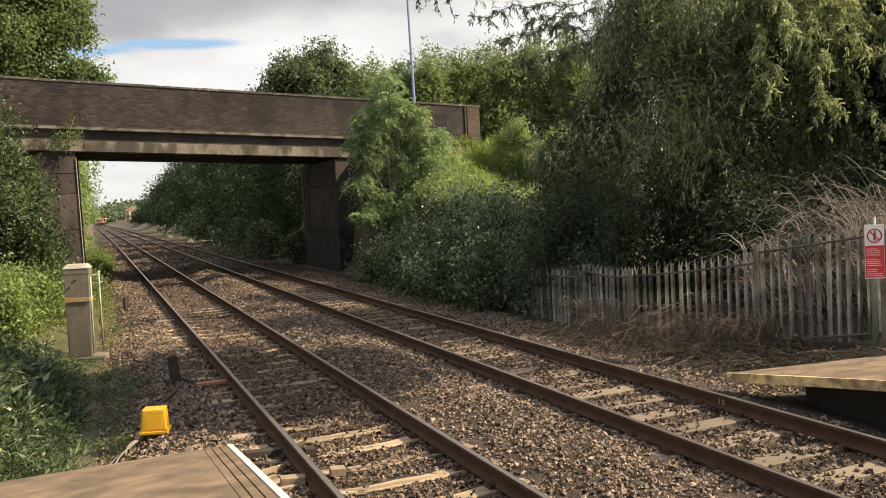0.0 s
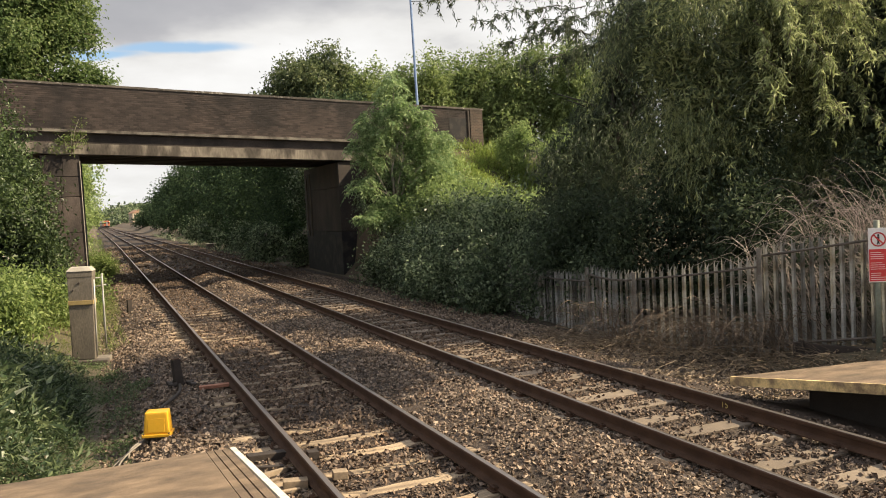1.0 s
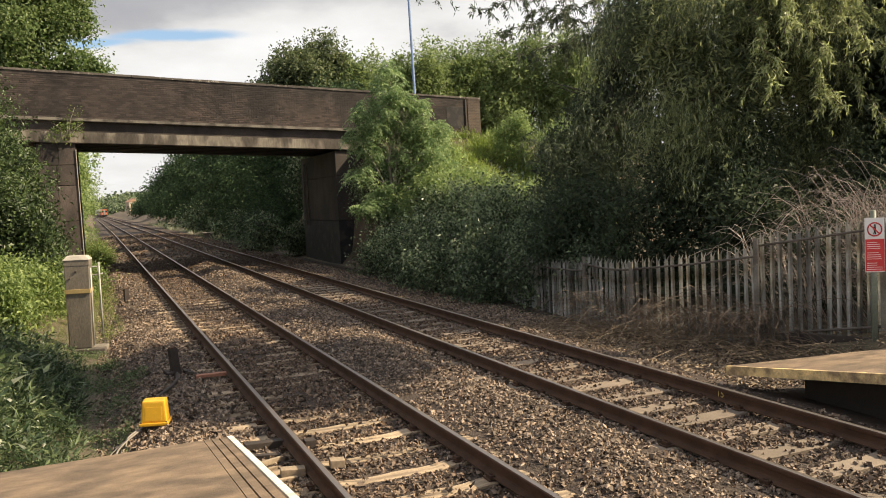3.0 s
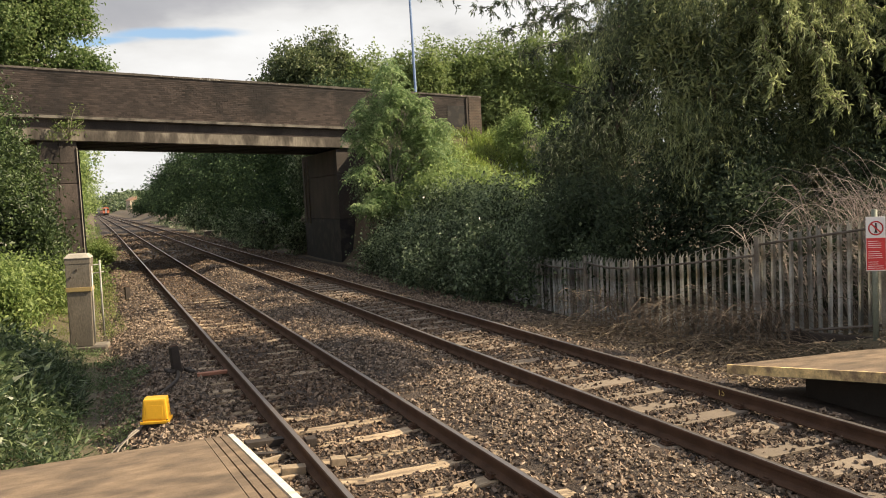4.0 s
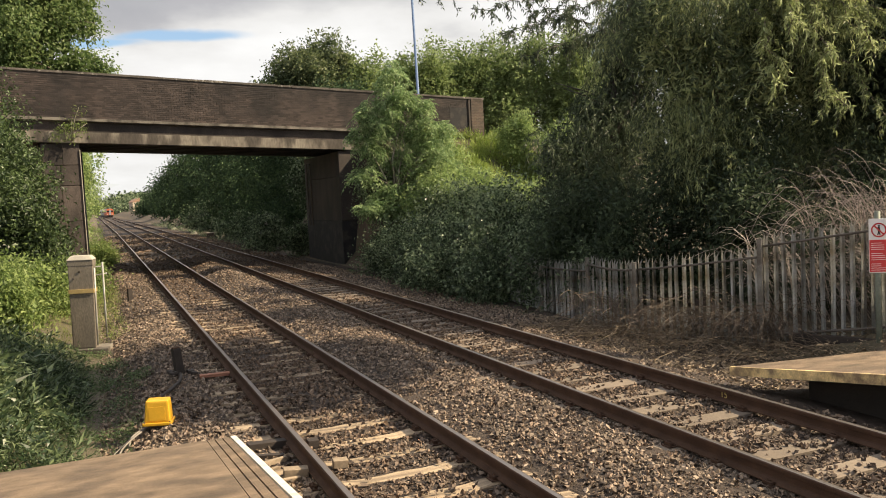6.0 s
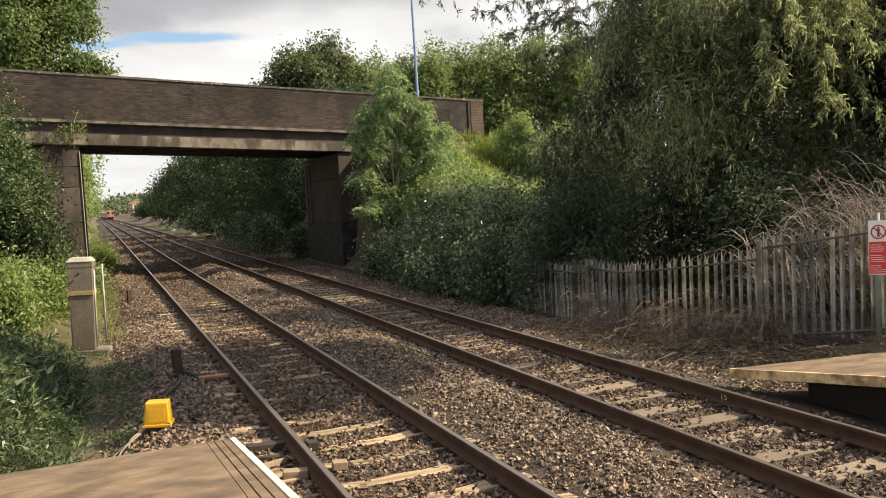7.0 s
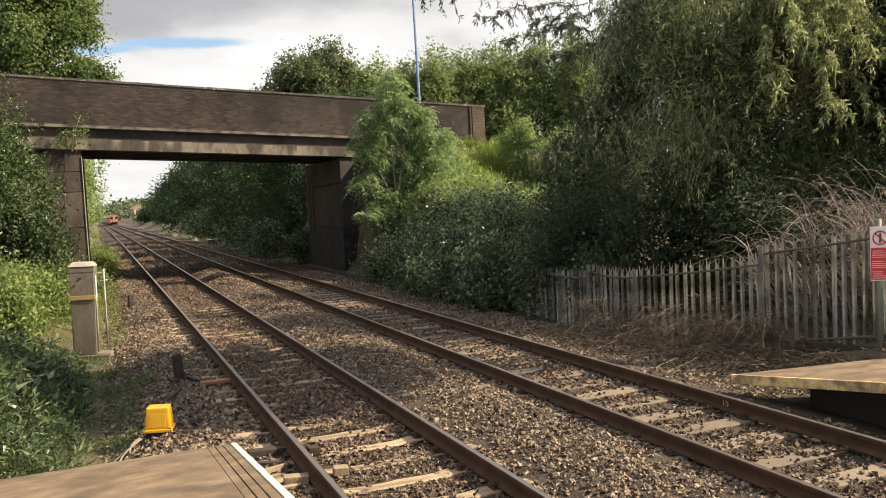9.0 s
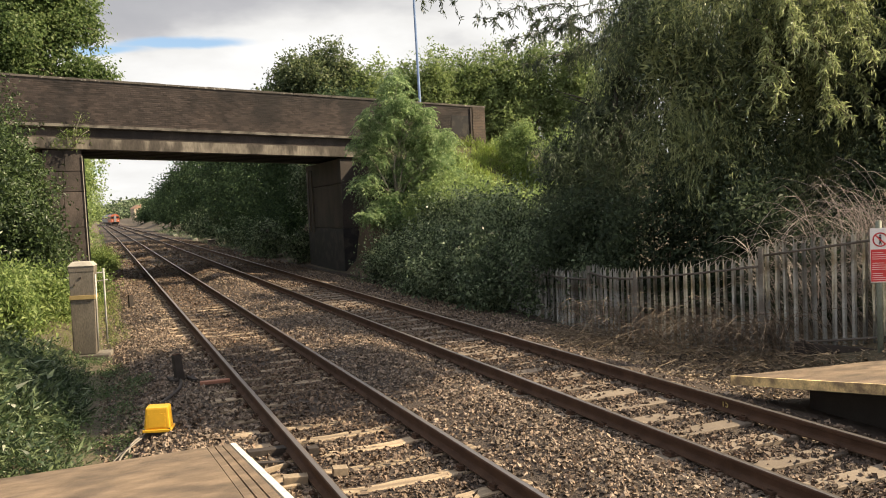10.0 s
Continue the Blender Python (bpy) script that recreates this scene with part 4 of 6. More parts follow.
def make_sign():
    """Faces the platform; x to the right across the board, y into it."""
    s = thing("warning_sign", "red and white no trespassing sign on a post by the fence", "sign", pose(10.65, 8.72, -0.45, 0, 0, -32))
    part("post", tube([(0, 0.05, 0), (0, 0.05, 2.38)], [0.042, 0.042], 10), M_POST, s, "grey green steel post")
    z0, z1, w = 1.47, 2.26, 0.265
    part("board", box((w * 1.04, 0.008, z1 - z0 + 0.02), (0.0, 0.0, z0 - 0.01), 0.003), M_WHITE, s, "white sign board")
    part("red_panel", box((w, 0.006, 0.48), (0, -0.005, z0 + 0.005), 0.002), M_RED, s, "red panel with white lines of writing")
    bm = bmesh.new()
    for i in range(28):
        a, b = 2 * math.pi * i / 28, 2 * math.pi * (i + 1) / 28
        c = [bm.verts.new((r * math.cos(t), -0.009, 2.10 + r * math.sin(t))) for r, t in ((0.108, a), (0.108, b), (0.088, b), (0.088, a))]
        bm.faces.new(c)
    bmesh.ops.solidify(bm, geom=bm.faces[:], thickness=0.002)
    part("ring", bm, M_RED, s, "red ring")
    part("slash", box((0.185, 0.003, 0.020), (0, -0.012, 0), turn=Matrix.Translation((0, 0, 2.10)) @ Matrix.Rotation(radians(45), 4, "Y") @ Matrix.Translation((0, 0, -0.01))), M_RED, s, "red slash")
    fig = box((0.034, 0.003, 0.062), (0, -0.009, 2.083), 0.003)
    box((0.026, 0.003, 0.026), (0.002, -0.009, 2.150), 0.004, bm=fig)
    for ax, tz in ((-0.016, 14), (0.016, -16)):
        box((0.015, 0.003, 0.062), (ax, -0.009, 2.025), 0.002, bm=fig, turn=Matrix.Rotation(radians(tz), 4, "Y"))
    part("pictogram", fig, M_BLACK, s, "black pictogram")
    rng = random.Random(2)
    for i in range(14):
        if i in (4, 9):
            continue
        wl = w * rng.uniform(0.5, 0.84)
        part("bar", box((wl, 0.003, 0.0065), (-(w * 0.88 - wl) * 0.45, -0.0095, z0 + 0.03 + i * 0.031)), M_WHITE, s)
    for z in (1.6, 2.2):
        part("clamp", tube([(-0.06, 0.05, z), (0.06, 0.05, z)], [0.05, 0.05], 8), M_GALV, s)


make_sign()


def make_rail_mark():
    me = text_mesh("15", 0.125, M_PAINT_MARK)
    t = part("painted_number", me, at=Matrix.Translation((6.792, 7.73, -0.115)) @ Euler((radians(90), 0, radians(-90))).to_matrix().to_4x4())
    tagged(t, "yellow painted number on the side of the rail", "painted number")


make_rail_mark()


def make_kerb_board():
    k = thing("retaining_board", "dark weathered retaining board at the foot of the fence", "retaining board", pose(10.45, 9.55, -0.42, 0, 0, 112))
    part("board", box((1.6, 0.07, 0.40), (-0.3, 0, 0), 0.012), M_DARK_STEEL, k)
    part("stake", box((0.07, 0.07, 0.46), (0.35, 0.06, 0), 0.01), M_DARK_STEEL, k)


make_kerb_board()


# ---------- plants ----------
def leaf_arrays(p, d, length, width, rng, curl=0.25, face=None):
    """Leaves with their base at p, pointing along d: each a diamond folded along its midrib."""
    n = len(p)
    d = d / np.linalg.norm(d, axis=1, keepdims=True)
    side = np.cross(d, rng.normal(size=(n, 3)) if face is None else face + rng.normal(size=(n, 3)) * 0.42)
    side /= np.linalg.norm(side, axis=1, keepdims=True) + 1e-9
    up = np.cross(side, d)
    L, W = length[:, None], width[:, None]
    mid = p + d * L * 0.45
    v = np.stack([p, mid + side * W * 0.5 + up * W * curl, p + d * L - up * L * 0.10, mid - side * W * 0.5 + up * W * curl], 1)
    return v


def leaves_mesh(name, groups, mat):
    v = np.concatenate(groups).reshape(-1, 3)
    return mesh_arrays(name, v, np.arange(len(v)).reshape(-1, 4), mat)


def blob_points(n, blobs, rng, shell):
    """Points in the outer part of a heap of ellipsoids, not inside a neighbour's core."""
    B = np.array(blobs, float)
    w = (B[:, 3] * B[:, 4] * B[:, 5]) ** (2 / 3)
    k = rng.choice(len(B), n, p=w / w.sum())
    u = rng.normal(size=(n, 3))
    u /= np.linalg.norm(u, axis=1, keepdims=True)
    r = 1 - shell * rng.random(n) ** 1.3
    bump = 1 + 0.16 * np.sin(5 * u[:, 0] + k) * np.sin(4 * u[:, 1] + 2 * k) + 0.10 * np.sin(9 * u[:, 2] + 3 * k)
    p = B[k, :3] + u * B[k, 3:] * (r * bump)[:, None]
    inner = np.zeros(n, bool)
    for j in range(len(B)):
        q = (p - B[j, :3]) / B[j, 3:]
        inner |= ((q**2).sum(1) < (1 - shell) ** 2 * 0.8) & (k != j)
    return p[~inner], u[~inner]


def puffs(blobs, rng, n=12, k=0.42):
    """Smaller heaps over the surface of each large one, for an uneven outline with hollows."""
    out = []
    for b in blobs:
        b = np.array(b, float)
        for _ in range(n):
            u = rng.normal(size=3)
            u /= np.linalg.norm(u)
            r = b[3:] * k * rng.uniform(0.65, 1.3)
            out.append((*(b[:3] + u * b[3:] * rng.uniform(0.6, 0.95)), *(0.5 * r + 0.5 * r.mean())))
    return out


def clumped(blobs, clumps, per, size, aspect, rng, shell=0.35, spread=0.28, droop=0.2, strand=0.0, floor=None, core=2.2, heaps=13):
    """Leaves in clumps; with strand, each clump is a hanging twig of that length."""
    c, u = blob_points(clumps, puffs(blobs, rng, heaps) if heaps else blobs, rng, 0.6)
    if floor is not None:
        ok = c[:, 2] > floor(c[:, 0], c[:, 1])
        c, u = c[ok], u[ok]
    n = len(c) * per
    C, U = np.repeat(c, per, 0), np.repeat(u, per, 0)
    if strand:
        q = c * 1.5 + rng.uniform(0, 6, 3)
        lump = np.sin(q[:, 0] + 1.3 * np.sin(q[:, 1])) + np.sin(1.2 * q[:, 2] + 0.8 * np.sin(q[:, 0])) + np.sin(0.9 * q[:, 1] - 0.6 * q[:, 2])
        ok = lump > rng.uniform(-1.3, 0.2, len(c))
        c, u = c[ok], u[ok]
        n = len(c) * per
        C, U = np.repeat(c, per, 0), np.repeat(u, per, 0)
        t = np.tile(np.linspace(0, 1, per), len(c))
        ln = np.repeat(rng.uniform(0.5, 1.2, len(c)) * strand, per)
        a = np.repeat(rng.normal(size=(len(c), 3)) * [1, 1, 0.3] + u * [0.8, 0.8, 0.2], per, 0)
        a /= np.linalg.norm(a, axis=1, keepdims=True)
        p = C + a * (ln * 0.55 * t)[:, None] + np.stack([0 * t, 0 * t, -ln * 0.75 * t * t], 1)
        d = a * (1 - t)[:, None] * 0.7 + rng.normal(size=(n, 3)) * 0.34 + np.array([0, 0, -0.75 - 0.3 * droop])
        p = p + rng.normal(size=(n, 3)) * 0.02
        face = U * [0.7, 0.7, 0.4] + np.array([0.35, -0.25, 0.4])
    else:
        p = C + rng.normal(size=(n, 3)) * spread * np.repeat(rng.uniform(0.5, 1.3, len(c)), per)[:, None]
        d = U * 0.5 + rng.normal(size=(n, 3)) * 0.75 + np.array([0, 0, -droop])
        face = U * 0.45 + np.array([0.3, -0.12, 0.8])  # leaves turn to the light
    if floor is not None:
        ok = p[:, 2] > floor(p[:, 0], p[:, 1])
        p, d, face = p[ok], d[ok], face[ok]
    L = size * rng.uniform(0.6, 1.35, len(p))
    out = leaf_arrays(p, d, L, L * aspect * rng.uniform(0.8, 1.2, len(p)), rng, 0.25, face)
    # leafy growth deep inside, in broader sprays
    inner = 0.68 if strand else 0.8
    q, u = blob_points(int(clumps * core), [(*b[:3], b[3] * inner, b[4] * inner, b[5] * inner) for b in blobs], rng, 0.6)
    if floor is not None:
        ok = q[:, 2] > floor(q[:, 0], q[:, 1])
        q = q[ok]
    if len(q):
        L = size * (1.7 if strand else 1.3) * rng.uniform(0.7, 1.3, len(q))
        out = np.concatenate([out, leaf_arrays(q, rng.normal(size=(len(q), 3)), L, L * (0.12 + 0.75 * aspect), rng)])
    return out


def fronds(blobs, count, length, rng, heaps=7):
    """Feathered leaves: leaflets in pairs along a stalk that arches outwards and droops."""
    c, u = blob_points(count, puffs(blobs, rng, heaps), rng, 0.7)
    n, pairs = len(c), 5
    a = u * [1.0, 1.0, 0.35] + rng.normal(size=(n, 3)) * 0.55 + np.array([0, 0, 0.15])
    a /= np.linalg.norm(a, axis=1, keepdims=True)
    side = np.cross(a, np.array([0, 0, 1.0]) + rng.normal(size=(n, 3)) * 0.3)
    side /= np.linalg.norm(side, axis=1, keepdims=True) + 1e-9
    ln = length * rng.uniform(0.65, 1.25, n)
    out = []
    for i in range(pairs + 1):
        t = (i + 0.6) / (pairs + 0.6)
        p = c + a * (ln * t)[:, None] + np.stack([0 * ln, 0 * ln, -0.6 * ln * t * t], 1)
        ahead = a + np.stack([0 * ln, 0 * ln, -1.2 * t * np.ones(n)], 1)
        for s in ((-1, 1) if i < pairs else (0,)):
            d = ahead * (0.55 if s else 1.0) + side * s + rng.normal(size=(n, 3)) * 0.12 + np.array([0, 0, -0.25])
            L = ln * (0.36 - 0.1 * abs(t - 0.5)) * rng.uniform(0.85, 1.15, n)
            out.append(leaf_arrays(p, d, L, L * 0.36, rng, 0.15, np.cross(side, a)))
    return np.concatenate(out)


def limbs(base, tips, r0, rng, bend=0.25, sides=6):
    """A trunk that forks towards tips: a list of bmeshes, the trunk first."""
    base = Vector(base)
    mean = sum((Vector(t) for t in tips), Vector()) / len(tips)
    fork = base.lerp(Vector((base.x * 0.7 + mean.x * 0.3, base.y * 0.7 + mean.y * 0.3, mean.z)), 0.45)
    mid = base.lerp(fork, 0.5) + Vector((rng.uniform(-bend, bend), rng.uniform(-bend, bend), 0)) * 0.4
    out = [tube([base - Vector((0, 0, 0.3)), base, mid, fork], [r0 * 1.35, r0, r0 * 0.85, r0 * 0.7], 9)]
    for t in tips:
        t = Vector(t)
        a = fork.lerp(t, 0.35) + Vector((rng.uniform(-bend, bend), rng.uniform(-bend, bend), rng.uniform(0, bend)))
        b = fork.lerp(t, 0.7) + Vector((rng.uniform(-bend, bend), rng.uniform(-bend, bend), rng.uniform(0, bend)))
        bm = tube([fork - (fork - mid) * 0.1, a, b, t], [r0 * 0.5, r0 * 0.36, r0 * 0.2, r0 * 0.07], sides)
        for _ in range(3):
            s = a.lerp(b, rng.random())
            e = s + Vector((rng.uniform(-1, 1), rng.uniform(-1, 1), rng.uniform(-0.1, 0.9))) * (t - fork).length * 0.3
            tube([s, s.lerp(e, 0.5) + Vector((0, 0, 0.06)), e], [r0 * 0.16, r0 * 0.1, r0 * 0.03], 5, bm)
        out.append(bm)
    return out


def tree(name, label, category, base, blobs, leaf, mat, clumps, per, size, aspect, seed, r0=0.2, bark=None, group="", shell=0.4, spread=0.28, droop=0.2, strand=0.0, ntips=6, extra=None,
         floor=None, core=3.0, heaps=13, young=None):
    """Blobs are heaps of crown in the tree's own space, above its base; young is a sunlit leaf tone for the boughs."""
    rng, nr = random.Random(seed), np.random.default_rng(seed)
    t = thing(name, label, category, pose(*base), group)
    tips = [(b[0] + rng.uniform(-0.3, 0.3) * b[3], b[1] + rng.uniform(-0.3, 0.3) * b[4], b[2] + 0.25 * b[5]) for b in (blobs * 3)[:max(ntips, len(blobs))]]
    parts = limbs((0, 0, 0), tips, r0, rng)
    part("trunk", parts[0], bark or M_BARK, t)
    for bm in parts[1:]:
        part("limb", bm, bark or M_BARK, t)
    g = [clumped(blobs, clumps, per, size, aspect, nr, shell, spread, droop, strand, floor, core, heaps)]
    if extra:
        part("bough_leaves", leaves_mesh("bough_leaves", spray_leaves(extra, nr, 0.13), young or mat), None, t, "leaves on the hanging boughs in a sunlit tone" if young else "")
        bm = bmesh.new()
        for pts, r in extra:
            tube(pts, [r * (1 - 0.6 * i / (len(pts) - 1)) for i in range(len(pts))], 5, bm)
        part("hanging_limb", bm, bark or M_BARK, t, "thin hanging limbs and twigs")
    part("crown", leaves_mesh("crown", g, mat), None, t)
    return t


def shrub(name, label, category, base, blobs, mat, clumps, per, size, aspect, seed, group="", shell=0.5, spread=0.2, droop=0.15, stems=7, stem_mat=None, strand=0.0):
    rng, nr = random.Random(seed), np.random.default_rng(seed)
    t = thing(name, label, category, pose(*base), group)
    for i in range(stems):
        b = blobs[i % len(blobs)]
        e = Vector((b[0] + rng.uniform(-0.6, 0.6) * b[3], b[1] + rng.uniform(-0.6, 0.6) * b[4], b[2] + rng.uniform(0, 0.7) * b[5]))
        s = Vector((e.x * 0.55, e.y * 0.55, float(height(base[0] + e.x * 0.55, base[1] + e.y * 0.55)) - base[2] - 0.1))
        part("stem", tube([s, s.lerp(e, 0.5) + Vector((rng.uniform(-0.15, 0.15), rng.uniform(-0.15, 0.15), 0.1)), e], [0.022, 0.016, 0.006], 5), stem_mat or M_BARK, t)
    floor = lambda x, y: height(x + base[0], y + base[1]) - base[2] - 0.05
    part("foliage", leaves_mesh("foliage", [clumped(blobs, clumps, per, size, aspect, nr, shell, spread, droop, strand, floor)], mat), None, t)
    return t


def gz(x, y):
    return float(height(x, y))


# -- willows beside the fence --
def sprays(seed, boughs, reach, twigs):
    """Limbs that fork into hanging twigs: points and thickness, in the willow's own space."""
    rng = random.Random(seed)
    out = []
    for s, e in boughs:
        s, e = Vector(s), Vector(e)
        limb = [s.lerp(e, i / 8) + Vector((rng.uniform(-0.12, 0.12), rng.uniform(-0.12, 0.12), 0.22 * math.sin(i / 8 * 3.1) + rng.uniform(-0.10, 0.10))) for i in range(9)]
        out.append((limb, 0.020))
        for i in range(2, 9):
            for _ in range(twigs):
                a = limb[i].lerp(limb[i - 1], rng.random())
                ln = reach * rng.uniform(0.4, 1.3)
                d = Vector((rng.uniform(-0.9, 0.7), rng.uniform(-0.7, 0.5), rng.uniform(-0.2, 0.5)))
                out.append(([a + d * (ln * t) + Vector((0, 0, -0.8 * ln * t * t)) for t in (0, 0.25, 0.5, 0.75, 1.0)], 0.006))
    return out


def spray_leaves(boughs, nr, size, n=7):
    """Narrow leaves along the twigs of the sprays."""
    g = []
    for pts, r in boughs:
        a = np.array(pts)
        for p, q in zip(a, a[1:]):
            t = nr.random((n, 1))
            at = p + (q - p) * t + nr.normal(size=(n, 3)) * 0.02
            L = size * nr.uniform(0.6, 1.3, n)
            g.append(leaf_arrays(at, (q - p) / np.linalg.norm(q - p) * 0.5 + nr.normal(size=(n, 3)) * 0.45 + np.array([0, 0, -0.35]), L, L * 0.24, nr, 0.25, np.tile([0.5, -0.5, 0.5], (n, 1))))
    return g


SKY_SPRAYS = sprays(12, (((-0.3, -1.2, 8.0), (-5.6, -1.9, 7.3)), ((-0.4, -1.2, 7.5), (-4.2, -1.9, 6.8)), ((0.0, -1.0, 6.9), (-3.6, -1.9, 6.2)), ((0.2, -1.0, 6.2), (-2.9, -1.9, 5.7)), ((0.5, -1.0, 7.4), (-2.2, -1.9, 6.6)),
                         ((0.7, -1.0, 6.6), (-1.5, -1.8, 6.0)), ((0.2, -0.6, 8.1), (-3.2, -1.6, 7.7)), ((0.3, -0.4, 6.9), (-2.3, -1.2, 7.0))), 0.62, 3)
LIT_SPRAYS = sprays(14, (((0.0, -1.6, 6.8), (-1.2, -3.2, 5.2)), ((0.3, -1.6, 6.8), (-0.4, -3.4, 4.7)), ((0.6, -1.6, 6.8), (0.6, -3.5, 4.9)), ((0.9, -1.6, 6.6), (1.5, -3.4, 4.7)), ((0.4, -1.6, 5.6), (0.0, -3.4, 3.6)), ((1.0, -1.6, 5.6), (1.2, -3.4, 3.4)),
                         ((0.2, -1.8, 7.0), (0.1, -3.5, 5.8)), ((0.9, -1.8, 7.0), (1.1, -3.5, 6.0)), ((-0.5, -1.6, 6.0), (-1.4, -3.1, 4.2)), ((1.4, -1.6, 6.4), (2.0, -3.2, 5.2))), 0.5, 4)

tree("willow_tree", "large grey green willow with drooping narrow leaves behind the fence", "tree", (13.6, 15.2, gz(13.6, 15.2)),
     [(-0.4, -0.8, 4.2, 2.2, 1.7, 2.2), (1.5, 0.2, 5.6, 2.2, 1.8, 2.0), (-1.3, 0.3, 5.7, 1.4, 1.5, 1.9), (0.4, -1.1, 6.4, 1.9, 1.5, 1.3), (1.8, -0.6, 2.6, 1.5, 1.3, 1.6),
      (-0.2, 0.2, 2.2, 1.9, 1.5, 1.6), (-1.2, -0.1, 3.4, 1.5, 1.3, 1.6), (0.2, 0.7, 7.5, 2.2, 1.5, 1.1), (1.3, -1.1, 5.0, 1.2, 1.1, 1.4)],
     None, L_WILLOW, 7600, 18, 0.125, 0.17, 21, r0=0.32, shell=0.45, strand=0.85, ntips=8, group="willows", core=3.0,
     extra=LIT_SPRAYS, young=L_WILLOW_LIT)
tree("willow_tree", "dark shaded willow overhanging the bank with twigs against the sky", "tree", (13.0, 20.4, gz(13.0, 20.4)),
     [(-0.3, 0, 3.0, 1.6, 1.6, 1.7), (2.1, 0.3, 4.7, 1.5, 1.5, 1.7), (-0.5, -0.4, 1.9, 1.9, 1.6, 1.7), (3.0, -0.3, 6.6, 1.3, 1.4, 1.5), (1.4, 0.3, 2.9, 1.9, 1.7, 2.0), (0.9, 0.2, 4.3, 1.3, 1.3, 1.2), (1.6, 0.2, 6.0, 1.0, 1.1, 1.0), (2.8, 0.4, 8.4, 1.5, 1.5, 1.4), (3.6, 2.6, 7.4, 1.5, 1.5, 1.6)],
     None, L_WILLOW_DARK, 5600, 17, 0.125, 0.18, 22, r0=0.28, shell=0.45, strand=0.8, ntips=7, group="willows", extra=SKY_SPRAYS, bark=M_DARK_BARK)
# next three willows stand out of view, added only to block the sun
tree("willow_tree", "tall unseen willow added to shade the near track", "tree", (17.5, 7.3, gz(17.5, 7.3)),
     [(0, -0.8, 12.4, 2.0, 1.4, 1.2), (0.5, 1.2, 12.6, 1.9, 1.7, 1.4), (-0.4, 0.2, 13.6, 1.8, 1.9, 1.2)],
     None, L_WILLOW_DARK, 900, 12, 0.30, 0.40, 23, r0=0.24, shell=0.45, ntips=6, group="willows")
tree("willow_tree", "broad unseen willow added to shade the lower willow crown", "tree", (18.4, 12.2, gz(18.4, 12.2)), [(0, 0.2, 2.8, 1.9, 1.7, 1.8), (0.2, 0.2, 4.8, 2.0, 1.8, 1.6), (0.4, 0.6, 6.2, 1.8, 1.6, 1.2), (0.2, 0.9, 7.4, 1.7, 1.5, 1.1)],
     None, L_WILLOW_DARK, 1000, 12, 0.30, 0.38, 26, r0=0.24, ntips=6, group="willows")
tree("willow_tree", "low unseen willow added to cast shade from the right", "tree", (20.3, 8.0, gz(20.3, 8.0)), [(0, 0.6, 2.4, 2.0, 1.4, 1.6), (0.2, 0.9, 3.8, 1.6, 1.2, 1.1)],
     None, L_WILLOW, 520, 12, 0.28, 0.45, 25, r0=0.22, strand=0.7, ntips=6, group="willows")
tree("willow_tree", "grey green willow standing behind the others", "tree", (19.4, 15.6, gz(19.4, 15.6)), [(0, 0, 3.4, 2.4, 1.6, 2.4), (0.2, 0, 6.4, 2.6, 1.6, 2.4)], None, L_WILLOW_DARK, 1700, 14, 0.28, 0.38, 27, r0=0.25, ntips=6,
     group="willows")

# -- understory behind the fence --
# bushes filled in with a shade-dark green below the willow crowns
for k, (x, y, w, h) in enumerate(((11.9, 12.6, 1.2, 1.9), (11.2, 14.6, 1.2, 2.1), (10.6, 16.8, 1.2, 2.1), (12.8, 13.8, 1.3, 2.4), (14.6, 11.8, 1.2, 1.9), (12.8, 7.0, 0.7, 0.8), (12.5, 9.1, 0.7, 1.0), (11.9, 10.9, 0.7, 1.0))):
    shrub("understory_bush", "dark green bush behind the palisade fence with deep shade in its colour", "bush", (x, y, gz(x, y)), [(0, 0, h * 0.6, w, w, h * 0.7), (0.5, 0.3, h, w * 0.7, w * 0.7, h * 0.6)],
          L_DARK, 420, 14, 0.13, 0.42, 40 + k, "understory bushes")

# -- brambles along the ballast --
for k, (x, y, w, d, h) in enumerate(((10.5, 16.0, 0.5, 0.9, 1.35), (10.2, 18.2, 0.55, 1.0, 1.6), (9.5, 19.9, 0.85, 1.2, 1.5), (9.5, 21.8, 1.05, 1.5, 1.7), (9.7, 24.2, 1.15, 1.6, 1.7), (9.9, 26.8, 1.2, 1.6, 1.6), (10.3, 29.4, 1.3, 1.5, 1.5),
                                     (10.9, 32.0, 1.2, 1.2, 2.3), (11.2, 22.0, 1.3, 1.7, 2.5), (11.5, 25.2, 1.4, 1.7, 2.4), (11.8, 28.2, 1.4, 1.6, 2.2), (10.9, 18.8, 1.2, 1.5, 2.1))):
    shrub("bramble_thicket", "dense grey green bramble thicket spilling onto the ballast edge", "bramble", (x, y, gz(x, y)),
          [(0, 0, h * 0.5, w, d, h * 0.62), (0.4, 0.5, h * 0.8, w * 0.7, d * 0.6, h * 0.5), (-0.3, -0.5, h * 0.4, w * 0.7, d * 0.6, h * 0.5)], L_BRAMBLE, 640, 12, 0.105, 0.6, 60 + k, "bramble thickets")

